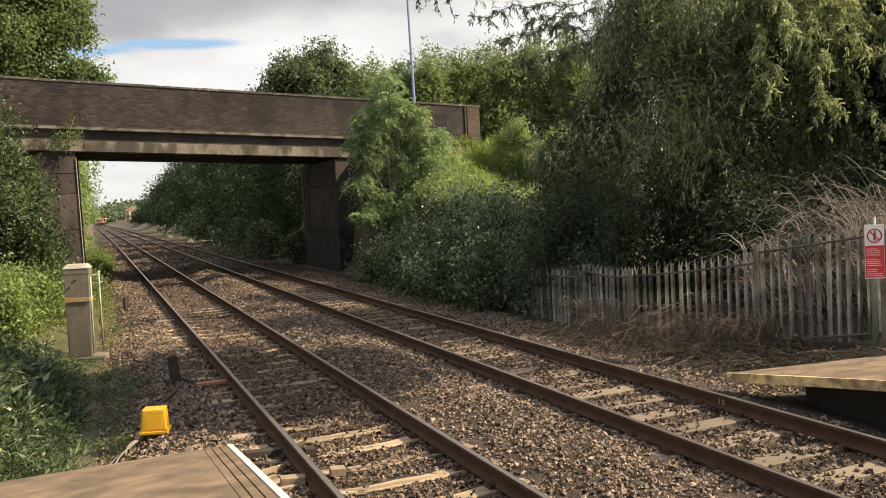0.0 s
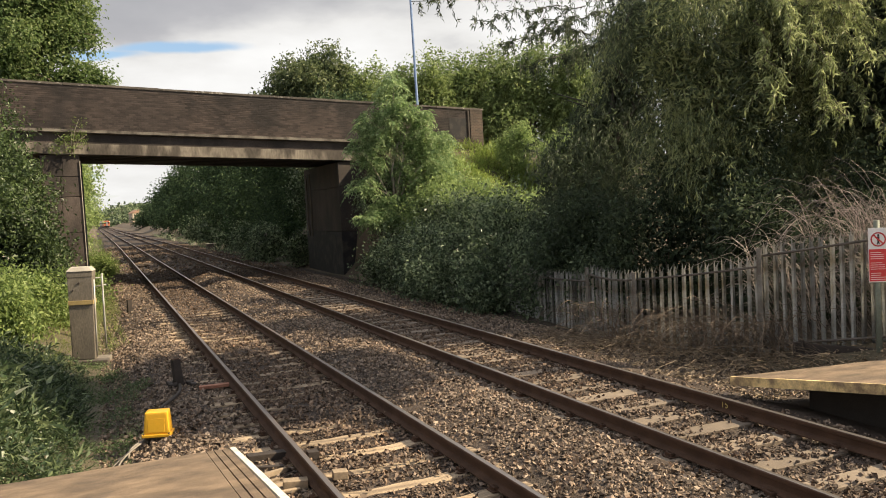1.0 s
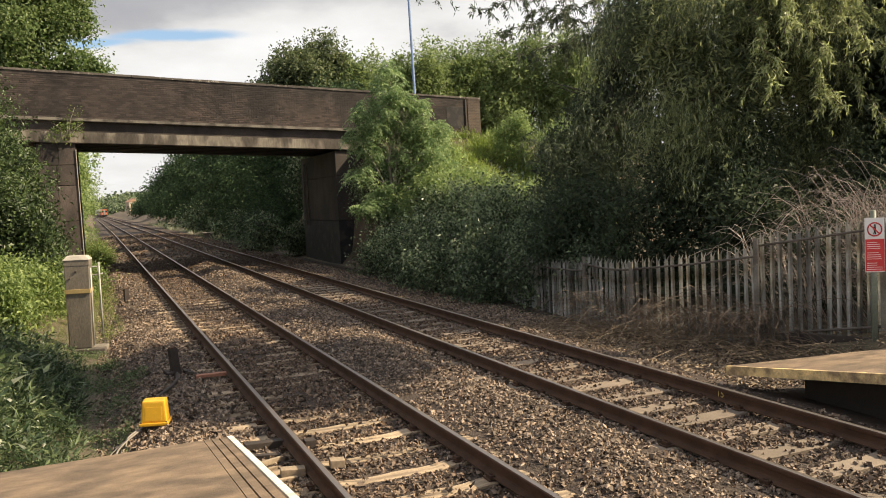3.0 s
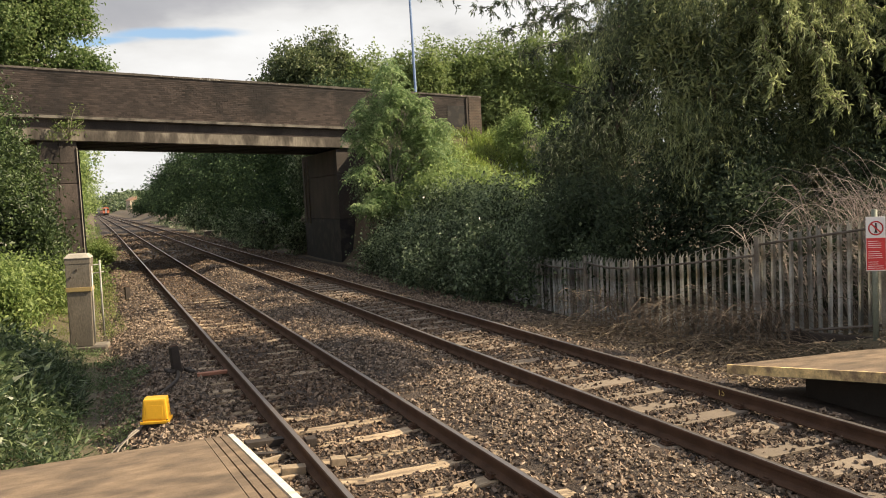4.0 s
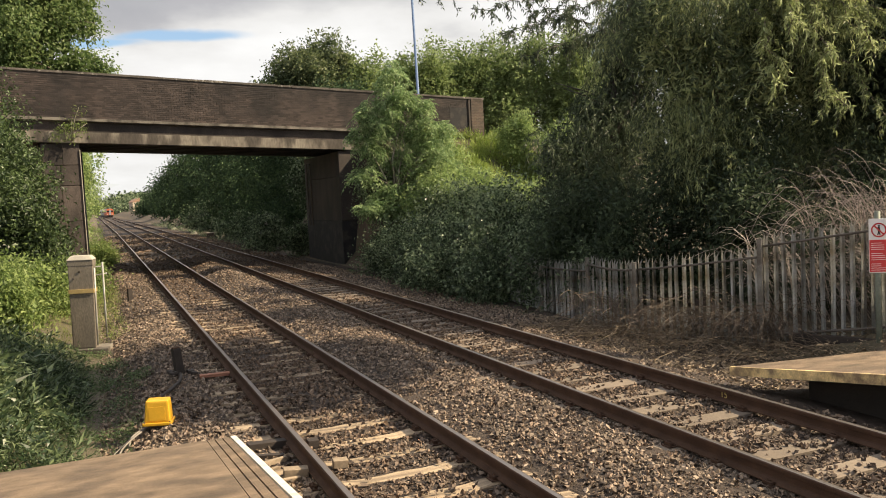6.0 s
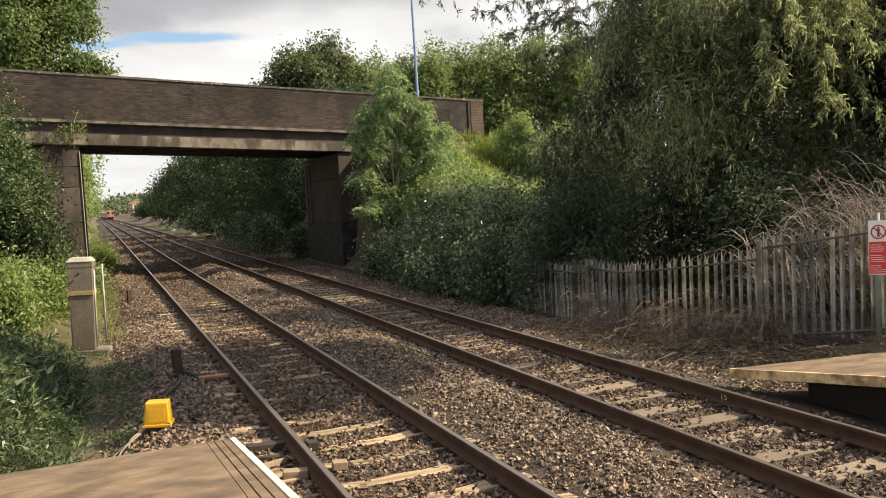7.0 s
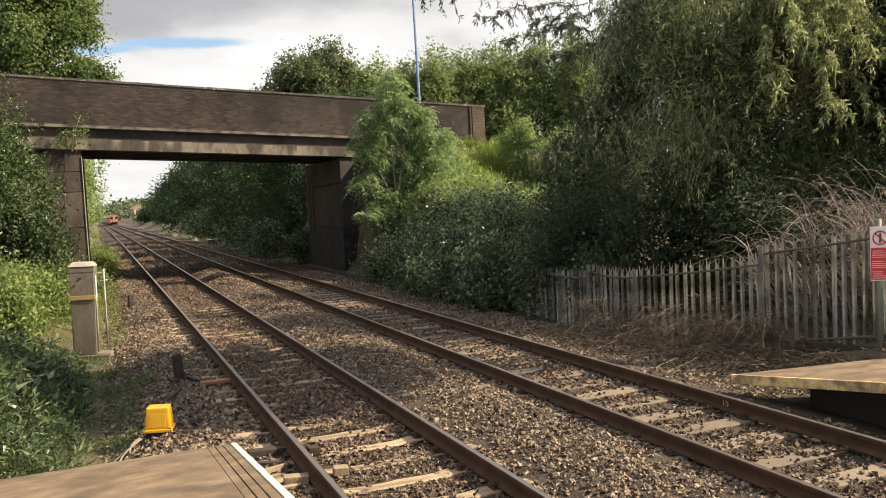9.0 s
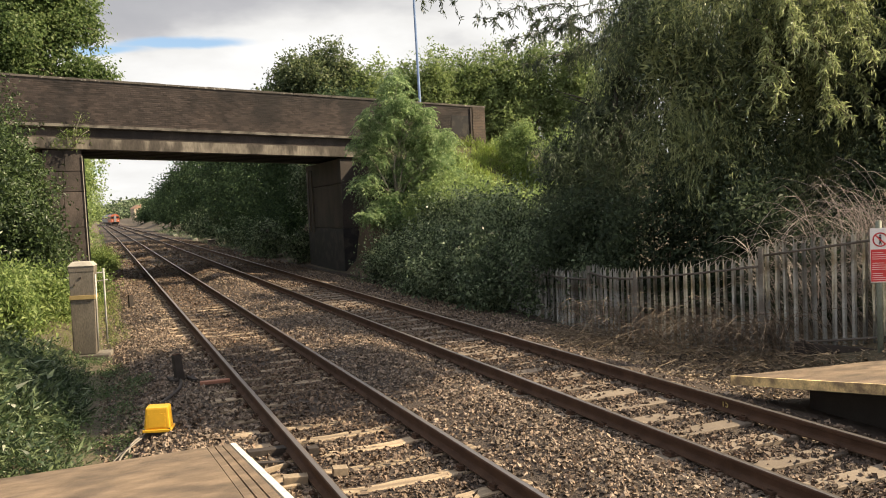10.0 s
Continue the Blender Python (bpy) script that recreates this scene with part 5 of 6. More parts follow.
# -- bushes on the bridge bank --
for k, (x, y, w, h) in enumerate(((13.4, 30.4, 1.5, 1.6), (15.4, 29.2, 1.6, 1.6), (14.2, 26.9, 1.6, 1.8), (17.2, 30.4, 1.4, 1.2), (16.4, 26.6, 1.6, 1.7), (19.6, 33.0, 1.3, 1.8), (13.4, 32.6, 1.2, 1.1), (12.1, 30.2, 1.1, 1.5), (12.3, 28.4, 1.2, 1.7), (12.4, 32.4, 0.9, 1.3), (11.5, 29.2, 0.9, 1.5), (14.0, 29.0, 1.2, 1.8))):
    shrub("bank_bush", "bright green leafy bush on the sunlit embankment", "bush", (x, y, gz(x, y)), [(0, 0, h * 0.5, w, w, h * 0.65), (0.3, -0.4, h * 0.9, w * 0.65, w * 0.65, h * 0.5)], L_SHRUB, 470, 12, 0.145, 0.42,
          80 + k, "embankment bushes", droop=0.3)

for k, (x, y, w, h) in enumerate(((18.1, 33.9, 0.55, 2.3), (19.9, 33.0, 1.2, 2.6), (18.9, 31.4, 1.0, 1.5))):
    shrub("bank_sapling", "light green leafy sapling at the top of the embankment", "sapling", (x, y, gz(x, y)), [(0, 0, h * 0.45, w, w, h * 0.42), (0.2, -0.2, h * 0.8, w * 0.75, w * 0.75, h * 0.34), (-0.4, 0.2, h * 0.65, w * 0.6, w * 0.6, h * 0.3)],
          L_SHRUB, 620, 12, 0.125, 0.36, 480 + k, "embankment saplings", droop=0.45)

# -- ash sapling before the bridge --
def make_ash():
    at = (10.9, 30.8, gz(10.9, 30.8))
    blobs = [(0.3, 0, 6.4, 0.35, 0.35, 0.55), (0.2, 0, 5.5, 0.6, 0.6, 0.7), (0.9, 0, 4.9, 0.7, 0.6, 0.6), (-0.5, 0, 4.6, 0.75, 0.7, 0.6), (0.3, 0.1, 4.2, 0.9, 0.7, 0.6), (1.6, 0, 4.0, 0.7, 0.7, 0.6), (-1.2, 0, 3.7, 0.6, 0.6, 0.45),
             (1.2, 0, 3.0, 1.0, 0.8, 0.7), (2.0, 0, 3.0, 0.6, 0.6, 0.7), (-0.3, 0, 3.0, 0.8, 0.7, 0.6), (-1.3, -0.2, 2.4, 0.55, 0.5, 0.3), (0.6, 0, 1.9, 0.9, 0.7, 0.6), (-0.7, -0.4, 1.5, 0.6, 0.5, 0.35), (-1.3, -0.5, 1.0, 0.4, 0.4, 0.22), (0.4, -0.3, 1.0, 0.7, 0.6, 0.45),
             (-0.6, -0.5, 1.0, 0.6, 0.5, 0.3)]
    rng, nr = random.Random(31), np.random.default_rng(31)
    t = thing("ash_tree", "young ash tree with bright green feathery leaves before the bridge", "tree", pose(*at))
    parts = limbs((0, 0, 0), [(b[0], b[1], b[2] + 0.2 * b[5]) for b in blobs], 0.085, rng)
    part("trunk", parts[0], M_PALE_BARK, t)
    for bm in parts[1:]:
        part("limb", bm, M_PALE_BARK, t)
    part("crown", leaves_mesh("crown", [fronds(blobs, 3400, 0.41, nr)], L_ASH), None, t)


make_ash()

# -- trees behind the bridge --
tree("poplar_tree", "tall poplar with yellow green leaves behind the bridge", "tree", (-3.2, 49.0, gz(-3.2, 49.0)),
     [(-1.4, 0, 7.0, 3.4, 3.0, 4.0), (0.4, 0, 10.8, 2.9, 3.0, 3.2), (-2.6, 0.5, 14.0, 3.4, 3.2, 3.6), (1.2, -0.3, 14.6, 2.4, 2.6, 3.0), (3.0, 0.2, 9.6, 1.4, 1.5, 1.3), (-2.8, -0.6, 10.4, 3.0, 2.4, 3.0), (1.6, 0, 17.2, 2.2, 2.4, 2.4), (2.6, 0.2, 12.6, 1.6, 1.8, 1.8)],
     None, L_POPLAR, 9000, 11, 0.17, 0.75, 33, r0=0.4, shell=0.45, spread=0.30, core=3.5)
tree("sycamore_tree", "dark green rounded tree behind the bridge parapet", "tree", (14.1, 56.0, gz(14.1, 56.0)),
     [(-0.2, 0, 8.4, 3.3, 3.0, 3.2), (0.3, 0, 11.2, 2.3, 2.3, 2.5), (-2.3, 0, 8.2, 1.9, 2.0, 2.4), (2.4, 0.3, 8.6, 2.2, 2.0, 2.8), (-1.3, -0.5, 10.0, 1.5, 1.4, 1.8), (1.7, -0.4, 10.6, 1.4, 1.3, 1.6)], None, L_SYCAMORE, 5200, 12, 0.21, 0.62, 34,
     r0=0.3, shell=0.4, spread=0.22, core=2.5, heaps=20, floor=lambda x, y: 5.0 + 0 * x)
for k, (x, y, w, h) in enumerate(((17.6, 55.5, 2.4, 12.4), (20.2, 56.5, 2.2, 12.3), (22.6, 55.0, 2.2, 12.9), (25.0, 56.0, 2.3, 12.9), (27.4, 55.0, 2.3, 13.4), (30.2, 54.0, 2.6, 13.8), (33.4, 52.5, 2.6, 13.4), (18.9, 58.5, 2.6, 11.6), (23.8, 58.5, 2.8, 12.2), (28.8, 58.5, 2.8, 12.6))):
    z = gz(x, y)
    tree("hedgerow_tree", "leafy mid green tree in the row behind the bridge", "tree", (x, y, z), [(0, 0, (h - z) * 0.55, w, w, (h - z) * 0.42), (0.3, 0, (h - z) * 0.8, w * 0.85, w * 0.8, (h - z) * 0.24), (-0.8, -0.3, (h - z) * 0.7, w * 0.6, w * 0.6, (h - z) * 0.2)],
         None, L_HEDGEROW, 1500, 11, 0.235, 0.55, 90 + k, r0=0.22, shell=0.4, spread=0.25, core=1.8, heaps=15, floor=lambda x, y: 2.6 + 0 * x, group="trees behind the bridge")

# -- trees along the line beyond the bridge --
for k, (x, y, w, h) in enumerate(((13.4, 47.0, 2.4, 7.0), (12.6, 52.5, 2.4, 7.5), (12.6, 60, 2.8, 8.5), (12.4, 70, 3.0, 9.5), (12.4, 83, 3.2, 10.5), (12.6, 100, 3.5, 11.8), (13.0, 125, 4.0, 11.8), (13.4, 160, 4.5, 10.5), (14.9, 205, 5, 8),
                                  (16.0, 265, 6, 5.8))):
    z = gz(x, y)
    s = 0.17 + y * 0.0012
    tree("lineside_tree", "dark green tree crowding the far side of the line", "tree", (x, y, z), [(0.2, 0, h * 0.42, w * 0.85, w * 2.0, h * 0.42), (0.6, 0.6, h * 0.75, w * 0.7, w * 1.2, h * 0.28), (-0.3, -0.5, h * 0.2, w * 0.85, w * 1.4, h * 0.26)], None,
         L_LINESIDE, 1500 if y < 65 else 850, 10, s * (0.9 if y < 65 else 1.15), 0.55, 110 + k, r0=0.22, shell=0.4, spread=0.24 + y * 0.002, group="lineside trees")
for k, (x, y, w, h) in enumerate(((9.3, 50.5, 1.1, 2.0), (10.6, 56.0, 1.3, 2.0), (11.0, 45.0, 1.2, 3.6), (9.9, 43.6, 0.7, 1.7), (10.6, 63, 1.4, 2.2), (10.6, 72, 1.6, 2.4), (10.8, 84, 1.8, 2.6), (11.0, 98, 2.0, 3.0))):
    shrub("lineside_bush", "rounded dark bush beside the far track", "bush", (x, y, gz(x, y)), [(0, 0, h * 0.5, w, w * 1.6, h * 0.6)], L_BRAMBLE, 260, 10, 0.16 + 0.002 * (y - 45), 0.55, 130 + k, "lineside bushes")
for k, (x, y, w, h) in enumerate(((-2.0, 56, 2.1, 12), (-2.4, 72, 2.4, 13), (-3.0, 95, 2.9, 14), (-3.6, 130, 3.4, 14), (-4.4, 180, 4.0, 14))):
    z = gz(x, y)
    tree("poplar_tree", "narrow pale green poplar close to the line beyond the bridge", "tree", (x, y, z), [(0, 0, h * 0.35, w, w * 1.5, h * 0.34), (0, 0, h * 0.7, w * 0.85, w * 1.2, h * 0.3)], None, L_SHRUB, 950 if y < 100 else 500, 10, 0.13 + y * 0.0011, 0.7,
         140 + k, r0=0.25, shell=0.4, spread=0.24 + y * 0.002, group="poplars beyond the bridge")

# -- growth on the near side --
for k, (x, y, w, d, h) in enumerate(((-2.6, 25.0, 1.4, 1.6, 4.6), (-2.9, 22.6, 1.3, 1.4, 4.0), (-3.6, 27.5, 1.8, 1.8, 5.2), (-2.4, 28.3, 1.2, 1.4, 3.6), (-1.9, 22.4, 0.8, 1.0, 2.6), (-2.1, 26.8, 0.8, 1.0, 4.2))):
    shrub("hawthorn_hedge", "dense dark hawthorn and ivy hedge before the bridge", "hedge", (x, y, gz(x, y)),
          [(0, 0, h * 0.3, w, d, h * 0.34), (0.1, 0, h * 0.62, w * 0.95, d * 0.9, h * 0.3), (-0.2, 0.1, h * 0.86, w * 0.7, d * 0.7, h * 0.2)], L_HEDGE, 850, 12, 0.112, 0.6, 160 + k, "hawthorn hedge", spread=0.22)
for k, (x, y, w, h) in enumerate(((-1.55, 21.0, 0.75, 1.15), (-2.2, 19.2, 0.9, 1.2), (-1.25, 23.2, 0.6, 1.0), (-1.9, 17.4, 0.7, 1.0), (-0.6, 29.8, 0.8, 1.2), (-0.1, 45.5, 0.8, 1.0), (-0.6, 48.5, 0.9, 1.1))):
    shrub("elder_bush", "bright yellow green leafy bush in the sun", "bush", (x, y, gz(x, y)), [(0, 0, h * 0.45, w, w, h * 0.6), (0.1, -0.2, h * 0.75, w * 0.6, w * 0.6, h * 0.4)], L_LIME, 560, 11, 0.098, 0.45, 170 + k, "sunlit bushes", droop=0.4)


def weed_patch(name, label, n, xs, ys, tall, width, mat, seed, blades=7, lean=0.5, keep=None, leaf=0.34):
    """Stemmed weeds: each a fan of long leaves rising from the ground."""
    nr = np.random.default_rng(seed)
    x, y = nr.uniform(*xs, n), nr.uniform(*ys, n)
    if keep is not None:
        ok = keep(x, y)
        x, y = x[ok], y[ok]
    n = len(x)
    z = np.where((x > -0.5) & (x < 9.9), np.maximum(height(x, y), bed_height(x, y)), height(x, y))
    h = tall * nr.uniform(0.45, 1.15, n) * (0.72 + 0.38 * np.sin(2.1 * x + 1.3 * np.sin(1.7 * y)) * np.sin(1.9 * y + 0.8))
    P, D, S = [], [], []
    for i in range(blades):
        t = nr.uniform(0, 0.75, n)
        P.append(np.stack([x, y, z + h * t], 1) + nr.normal(size=(n, 3)) * [0.05, 0.05, 0.0])
        D.append(np.stack([nr.normal(size=n) * lean, nr.normal(size=n) * lean, nr.uniform(0.25, 1.0, n)], 1))
        S.append(h * leaf * nr.uniform(0.6, 1.4, n))
    p, d, s = np.concatenate(P), np.concatenate(D), np.concatenate(S)
    me = leaves_mesh(name, [leaf_arrays(p, d, s, s * width * nr.uniform(0.7, 1.3, len(s)), nr, 0.35)], mat)
    return tagged(part(name, me), label, "weeds", kind="stuff")


near_bank = lambda x, y: (x < 0.30 - 0.02 * (y - 9) + 0.12 * np.sin(y * 1.7)) & ~((y < 8.45))
weed_patch("nettles", "tall dark green nettles and weeds beside the platform ramp", 2100, (-3.4, -0.35), (9.0, 17.5), 0.72, 0.30, L_WEED, 201, 13, 0.9, lambda x, y: near_bank(x, y) & (x < -0.3 + 0.2 * np.sin(2 * y)), 0.16)
weed_patch("low_weeds", "low green weeds creeping over the ballast edge", 7600, (-1.9, 0.6), (9.0, 18.0), 0.17, 0.34, L_CREEPER, 202, 7, 1.2, lambda x, y: near_bank(x, y) | ((x < 0.42 + 0.22 * np.sin(2.3 * y) + 0.12 * np.sin(9 * x + 5 * y)) & (y > 11.2) & (y < 15.5)))
weed_patch("dock_plants", "clumps of long drooping pale edged leaves by the ramp", 190, (-2.8, -0.35), (9.1, 14.5), 0.85, 0.17, L_WEED, 208, 18, 1.2, near_bank)
weed_patch("verge_grass", "pale green grass around the cabinet", 1900, (-1.7, 0.4), (16.6, 31.0), 0.36, 0.05, L_GRASS, 203, 9, 0.35, lambda x, y: x < np.where(y < 19, -0.55, 0.4) + 0.15 * np.sin(y))
weed_patch("bank_grass", "sunlit yellow green grass on the embankment", 3800, (13.0, 19.5), (32.3, 36.4), 0.75, 0.14, L_GRASS, 204, 7, 0.3, lambda x, y: y < bridge_front(x) - 0.15)
weed_patch("cess_weeds", "low weeds by the far fence", 600, (8.4, 10.0), (14.5, 33.0), 0.22, 0.25, L_WEED, 205, 7, 0.8, lambda x, y: x > 8.9 + 0.3 * np.sin(y))
weed_patch("far_verge", "green verge along the line beyond the bridge", 1200, (-3.0, 0.3), (43.0, 150.0), 0.8, 0.12, L_LIME, 206, 7, 0.5)
weed_patch("far_verge", "green verge beside the far track beyond the bridge", 1200, (8.7, 11.0), (46.0, 160.0), 0.7, 0.15, L_BRAMBLE, 207, 7, 0.5)


def make_parapet_plant():
    nr = np.random.default_rng(77)
    g = [clumped([(0, 0, 0.25, 0.55, 0.22, 0.3), (0.35, 0, 0.75, 0.25, 0.15, 0.45), (-0.4, 0, 0.1, 0.4, 0.2, 0.2)], 60, 10, 0.10, 0.28, nr, 0.9, 0.09, 0.2, core=0.0, heaps=0)]
    t = thing("buddleia_plant", "wispy buddleia rooted on the bridge ledge", "plant", pose(-0.75, 33.72, 5.35))
    for e in ((0.35, 0, 1.1), (-0.4, -0.1, 0.5), (0.1, -0.1, 0.7), (0.6, -0.1, 0.5)):
        part("stem", tube([(0, 0.1, -0.15), (e[0] * 0.5, e[1], e[2] * 0.6), e], [0.02, 0.014, 0.005], 5), M_PALE_BARK, t)
    part("foliage", leaves_mesh("foliage", g, L_LIME), None, t)


make_parapet_plant()


def arching(n, seed, start, reach, rise, fall, radius, sides=4):
    """Bare stems that rise and arch over."""
    rng = random.Random(seed)
    bm = bmesh.new()
    for _ in range(n):
        s = Vector(start(rng))
        a = reach(rng)
        d = Vector((math.cos(a), math.sin(a), 0))
        ln, up, dn = rng.uniform(0.5, 1.0), rise * rng.uniform(0.6, 1.2), fall * rng.uniform(0.2, 1.2)
        pts = []
        for i in range(7):
            t = i / 6
            pts.append(s + d * (ln * 1.7 * t ** 1.3) + Vector((0, 0, up * math.sin(t * 1.75) - dn * t * t)) + Vector((rng.uniform(-1, 1), rng.uniform(-1, 1), rng.uniform(-1, 1))) * 0.035)
        r = radius * rng.uniform(0.5, 1.2)
        tube(pts, [r * (1 - 0.1 * i) for i in range(7)], sides, bm)
    return bm


def make_dry_stems():
    t = thing("dead_bramble", "heap of bare dry reddish brown arching stems behind the fence", "dead bramble", pose(0, 0, 0))
    tagged(part("tangle", arching(300, 5, lambda r: (r.uniform(11.8, 13.5), r.uniform(9.2, 11.2), r.uniform(0.1, 1.3)), lambda r: radians(r.gauss(135, 55)), 1.6, 1.35, 0.0075), M_DRY, t), kind="stuff")
    for i in range(40):
        part("stem", arching(1, 500 + i, lambda r: (r.uniform(11.6, 13.0), r.uniform(9.0, 10.8), r.uniform(0.4, 1.4)), lambda r: radians(r.gauss(150, 60)), 1.8, 1.2, 0.0075, 5), M_DRY, t)
    w = thing("dead_bramble", "upright dry stems in a sunlit tone against the back of the fence", "dead bramble", pose(0, 0, 0))
    tagged(part("tangle", arching(200, 15, lambda r: (lambda k: (11.3 - 1.0 * k + r.uniform(0.05, 0.7), 8.2 + 2.7 * k, r.uniform(-0.3, 0.6)))(r.random()), lambda r: radians(r.gauss(95, 30)), 1.3, 0.7, 0.0065), M_DRY_LIT, w), kind="stuff")
    for i in range(20):
        part("stem", arching(1, 600 + i, lambda r: (lambda k: (11.2 - 1.0 * k + r.uniform(0.05, 0.5), 8.2 + 2.7 * k, r.uniform(-0.2, 0.6)))(r.random()), lambda r: radians(r.gauss(95, 30)), 1.3, 0.7, 0.0065, 5), M_DRY_LIT, w)
    u = thing("dead_bramble", "tangled dry stems hanging over the palisade fence", "dead bramble", pose(0, 0, 0))
    tagged(part("tangle", arching(330, 6, lambda r: (lambda k: (10.25 - 1.2 * k + r.uniform(-0.3, 0.15), 10.2 + 3.6 * k, r.uniform(-0.45, 0.05)))(r.random() ** 1.4), lambda r: radians(r.uniform(110, 290)), 0.85, 0.8, 0.006), M_DRY_DARK, u), kind="stuff")
    for i in range(25):
        part("stem", arching(1, 700 + i, lambda r: (lambda k: (10.25 - 1.2 * k + r.uniform(-0.35, 0.1), 10.2 + 3.6 * k, r.uniform(-0.4, 0.1)))(r.random()), lambda r: radians(r.uniform(110, 290)), 0.7, 0.8, 0.008, 5), M_DRY_DARK, u)
    v = thing("dead_bramble", "fallen dry stems piled at the foot of the fence", "dead bramble", pose(0, 0, 0))
    tagged(part("tangle", arching(300, 8, lambda r: (lambda k: (10.3 - 1.6 * k + r.uniform(-0.8, 0.3), 8.55 + 6 * k, -0.30 + r.uniform(0, 0.15)))(r.random()), lambda r: r.uniform(0, 6.28), 0.13, 0.12, 0.007), M_LITTER, v), kind="stuff")

    for i in range(25):
        part("stem", arching(1, 800 + i, lambda r: (lambda k: (10.2 - 1.6 * k + r.uniform(-0.8, 0.2), 8.55 + 6 * k, -0.28))(r.random()), lambda r: r.uniform(0, 6.28), 0.12, 0.12, 0.009, 5), M_LITTER, v)


make_dry_stems()


def make_leaf_litter():
    nr = np.random.default_rng(55)
    n = 7500
    x, y = nr.uniform(7.6, 11.0, n), nr.uniform(8.3, 15.0, n)
    ok = x > 7.7 + 0.25 * np.sin(3 * y)
    x, y = x[ok], y[ok]
    z = np.maximum(bed_height(x, y), height(x, y) + 0.012) + nr.uniform(0.015, 0.05, len(x))
    d = nr.normal(size=(len(x), 3)) * [1, 1, 0.25]
    L = 0.07 * nr.uniform(0.5, 1.5, len(x))
    me = leaves_mesh("leaf_litter", [leaf_arrays(np.stack([x, y, z], 1), d, L, L * nr.uniform(0.15, 0.6, len(x)), nr)], M_LITTER)
    tagged(part("leaf_litter", me), "brown dead leaves and twigs scattered below the fence", "leaf litter", kind="stuff")


make_leaf_litter()


# ---------- distance ----------
def make_distance():
    nr = np.random.default_rng(9)
    for k, (y, n, size, top) in enumerate(((700, 1500, 2.0, 7), (950, 1500, 2.6, 11))):
        x = np.where(nr.random(n) < 0.6, nr.uniform(-60, 90, n), nr.uniform(-260, 420, n))
        h = top * (0.55 + 0.3 * np.sin(x * 0.021 + k) + 0.15 * np.sin(x * 0.083)) * nr.random(n) ** 0.5
        h = h * np.where(np.abs(x - 4.3) < 9, 0.1 if k == 0 else 0.8, 1)
        yy = y + nr.normal(size=n) * 22
        p = np.stack([x, yy, height(x, yy) + h], 1)
        P = np.repeat(p, 7, 0) + nr.normal(size=(n * 7, 3)) * size * 0.9
        L = size * nr.uniform(0.6, 1.4, len(P))
        me = leaves_mesh("far_wood", [leaf_arrays(P, nr.normal(size=(len(P), 3)), L, L * 0.8, nr)], L_BRAMBLE)
        tagged(part("far_wood", me), "distant green woodland on the skyline", "woodland", kind="stuff")
    for k, (x, y, h) in enumerate(((17, 330, 5), (20, 390, 5), (22, 450, 5.5), (-8, 260, 6), (-11, 330, 6), (-15, 430, 6), (29, 540, 6.5), (14.5, 300, 3.0), (-2, 640, 7))):
        z = gz(x, y)
        tree("distant_tree", "hazy green tree far along the line", "tree", (x, y, z), [(0, 0, h * 0.5, h * 0.42, h * 0.5, h * 0.42), (0.5, 0, h * 0.75, h * 0.3, h * 0.3, h * 0.3)], None, L_BRAMBLE if x > 0 else L_POPLAR, 220, 9, 0.62, 0.7, 300 + k, r0=0.3,
             spread=0.9, group="distant trees")


make_distance()


def make_house():
    h = thing("house", "small pale house with a brown roof beside the line", "house", pose(25.0, 620, gz(25.0, 620) + 2.5, 0, 0, 20))
    part("wall", box((8, 7, 7.3), (0, 0, -3.5), 0.05), M_HOUSE, h)
    part("roof", prism([(-4.5, 3.7), (4.5, 3.7), (0, 6.2)], -3.8, 3.8), M_ROOF, h)
    for x in (-2, 2):
        part("window", box((1.3, 0.1, 1.2), (x, -3.52, 1.4), 0.03), M_GLASS, h)
    part("chimney", box((0.7, 0.7, 1.6), (2, 0, 5.0), 0.03), M_ROOF, h)


make_house()


def make_lineside_boxes():
    a = thing("relay_cabinet", "low grey equipment cabinet beside the far track", "cabinet", pose(9.2, 76, gz(9.2, 76)))
    part("body", box((0.8, 0.5, 0.55), (0, 0, 0), 0.02), M_CONCRETE_DARK, a)
    part("lid", box((0.9, 0.6, 0.07), (0, 0, 0.55), 0.02), M_CABINET_LID, a)
    s = thing("marker_post", "small white topped marker post beyond the bridge", "marker post", pose(13.0 * 0.72, 56 * 0.9, gz(9.4, 50.4)))
    part("post", tube([(0, 0, 0), (0, 0, 1.7)], [0.03, 0.03], 6), M_DARK_STEEL, s)
    part("plate", box((0.22, 0.03, 0.16), (0, 0, 1.65), 0.005), M_CABINET_LID, s)
    for k, (x, y) in enumerate(((9.3, 92), (9.35, 118))):
        b = part("pale_sack", box((0.55, 0.4, 0.3), (0, 0, 0), 0.08), M_CABINET_LID, at=pose(x, y, gz(x, y), 0, 0, 20 * k))
        tagged(b, "pale bag lying beside the far track", "bag", group="bags")


make_lineside_boxes()


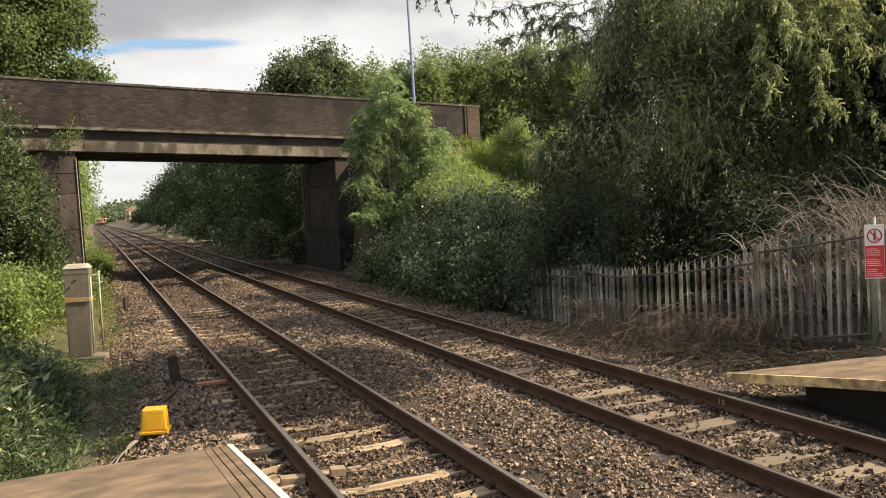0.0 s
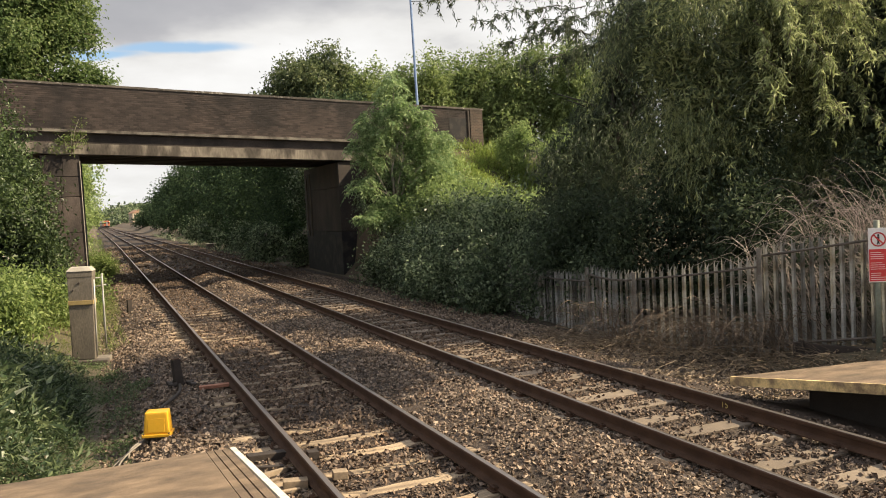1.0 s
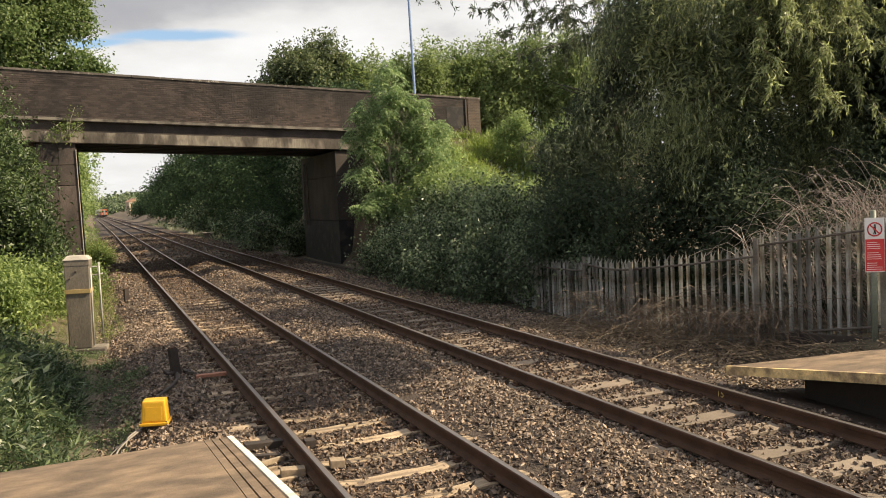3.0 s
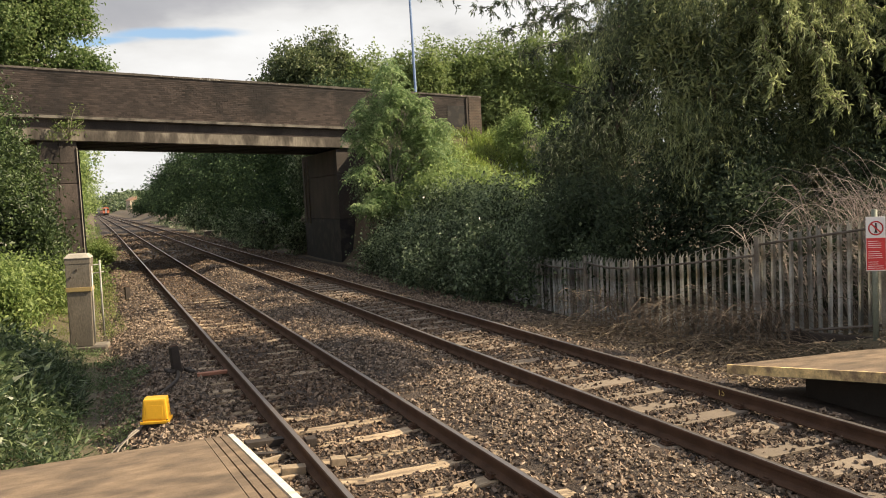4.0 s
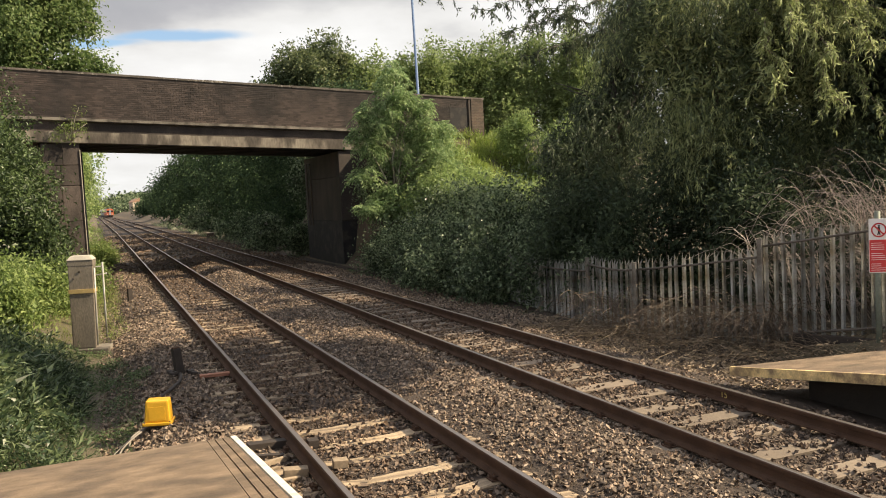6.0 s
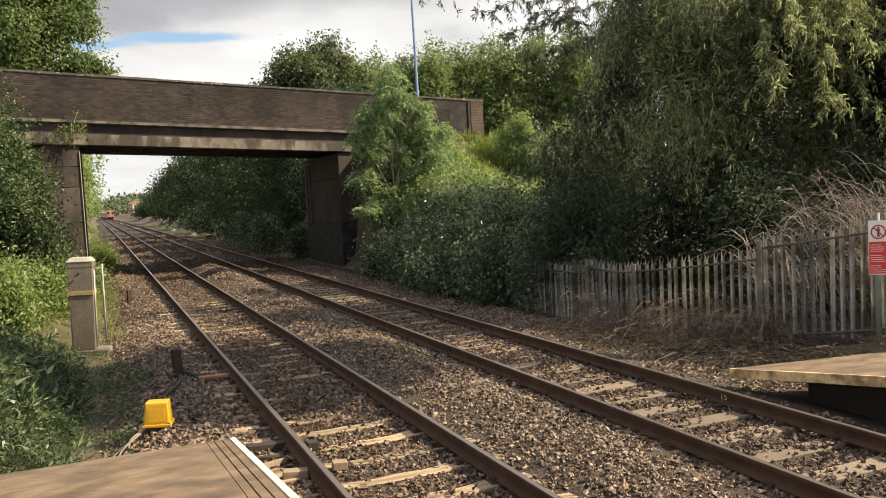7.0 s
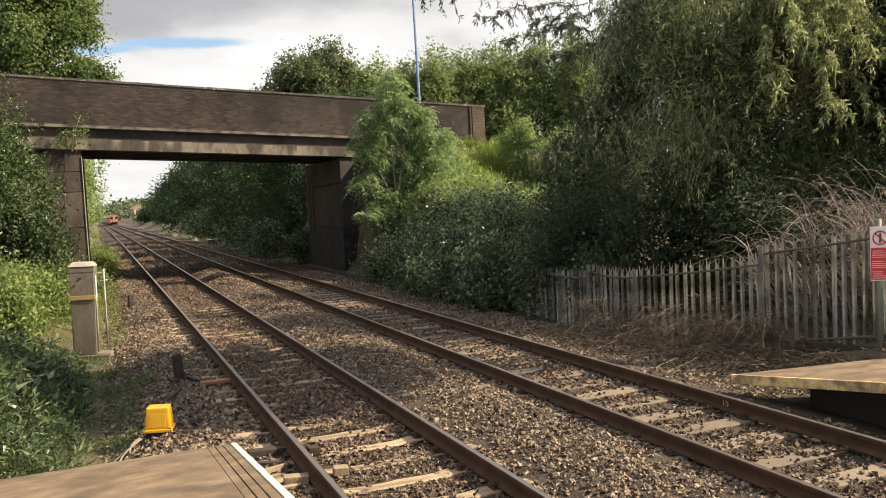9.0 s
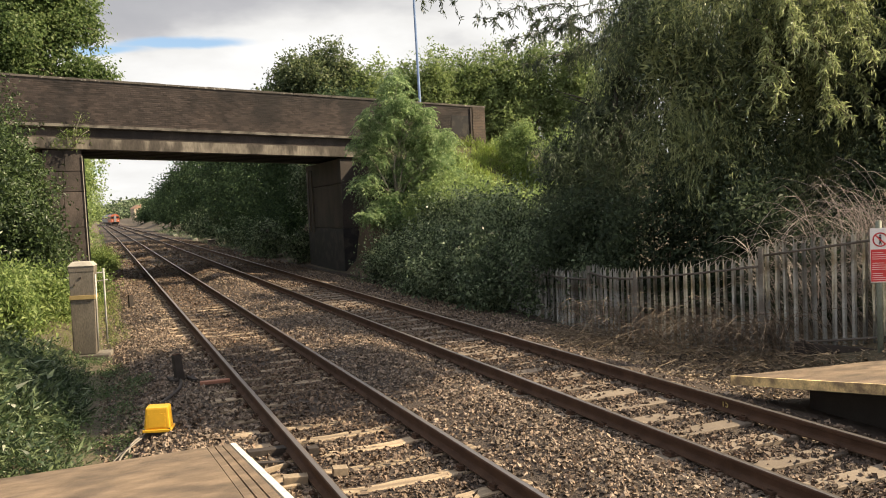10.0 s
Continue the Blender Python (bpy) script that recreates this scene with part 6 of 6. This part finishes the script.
# ---------- train ----------
def make_train():
    """A diesel unit; its front faces the camera, the origin lies on the rails under the front."""
    t = thing("train", "orange red diesel passenger train approaching on the far track", "train", pose(T2, 462, 0))
    prof = [(-1.35, 1.0), (1.35, 1.0), (1.40, 1.9), (1.33, 2.9), (1.05, 3.55), (0.5, 3.78), (-0.5, 3.78), (-1.05, 3.55), (-1.33, 2.9), (-1.40, 1.9)]
    for c in range(3):
        y0 = c * 23.6
        body = part("carriage", prism(prof, y0 + (0.5 if c == 0 else 0), y0 + 23.0), M_TRAIN_RED if c == 0 else M_TRAIN_GREY, t, "orange red carriage body" if c == 0 else "grey carriage body")
        for k in range(9):
            for s in (-1, 1):
                part("side_window", box((0.04, 1.5, 0.8), (s * 1.385, y0 + 2.5 + k * 2.2, 2.05), 0.01), M_GLASS, body)
        part("roof", box((1.3, 22.0, 0.12), (0, y0 + 11.8, 3.74), 0.04), M_TRAIN_GREY, body)
        part("underframe", box((2.3, 21, 0.55), (0, y0 + 11.5, 0.45), 0.05), M_BLACK, t)
        for by in (3.5, 19.0):
            bogie = part("bogie", box((2.2, 3.0, 0.5), (0, y0 + by, 0.35), 0.05), M_BLACK, t)
            for wy in (-1.2, 1.2):
                for s in (-0.75, 0.75):
                    part("wheel", tube([(s - 0.06, y0 + by + wy, 0.42), (s + 0.06, y0 + by + wy, 0.42)], [0.42, 0.42], 12), M_DARK_STEEL, bogie)
    nose = part("cab", prism([(x * 0.97, z) for x, z in prof], 0.0, 0.52), M_TRAIN_RED, t, "orange red cab front")
    for x in (-0.72, 0.72):
        part("windscreen", box((0.95, 0.05, 0.75), (x, -0.02, 2.25), 0.02), M_GLASS, nose)
        part("headlight", tube([(x * 1.3, -0.03, 1.45), (x * 1.3, 0.05, 1.45)], [0.12, 0.12], 10), M_WHITE, nose)
    part("gangway", box((0.75, 0.18, 2.2), (0, -0.04, 1.1), 0.04), M_TRAIN_GREY, nose)
    part("bumper", box((2.4, 0.3, 0.35), (0, 0.1, 0.75), 0.05), M_BLACK, nose)
    return t


train = make_train()
swaying = [ob for ob in scene.objects if ob.parent is None and ob.name.split('.')[0] in ('willow_tree', 'ash_tree')]


def motions():
    walk(train, [(t, pose(T2 + float(bend(462 - 15.5 * t)), 462 - 15.5 * t, 0, 0, 0, 2.2)) for t in (0, 2.5, 5, 7.5, 10)])
    # a light breeze moves the crowns of the nearest trees
    for k, plant in enumerate(swaying):
        x, y, z = plant.location
        walk(plant, [(t, pose(x, y, z, 0.10 * math.sin(1.9 * t + k), 0.13 * math.sin(1.5 * t + 2 * k), 0)) for t in (0, 0.7, 1.4, 2.1, 2.8, 3.5, 4.2, 4.9, 5.6, 6.3, 7, 7.7, 8.4, 9.1, 10)])


motions()
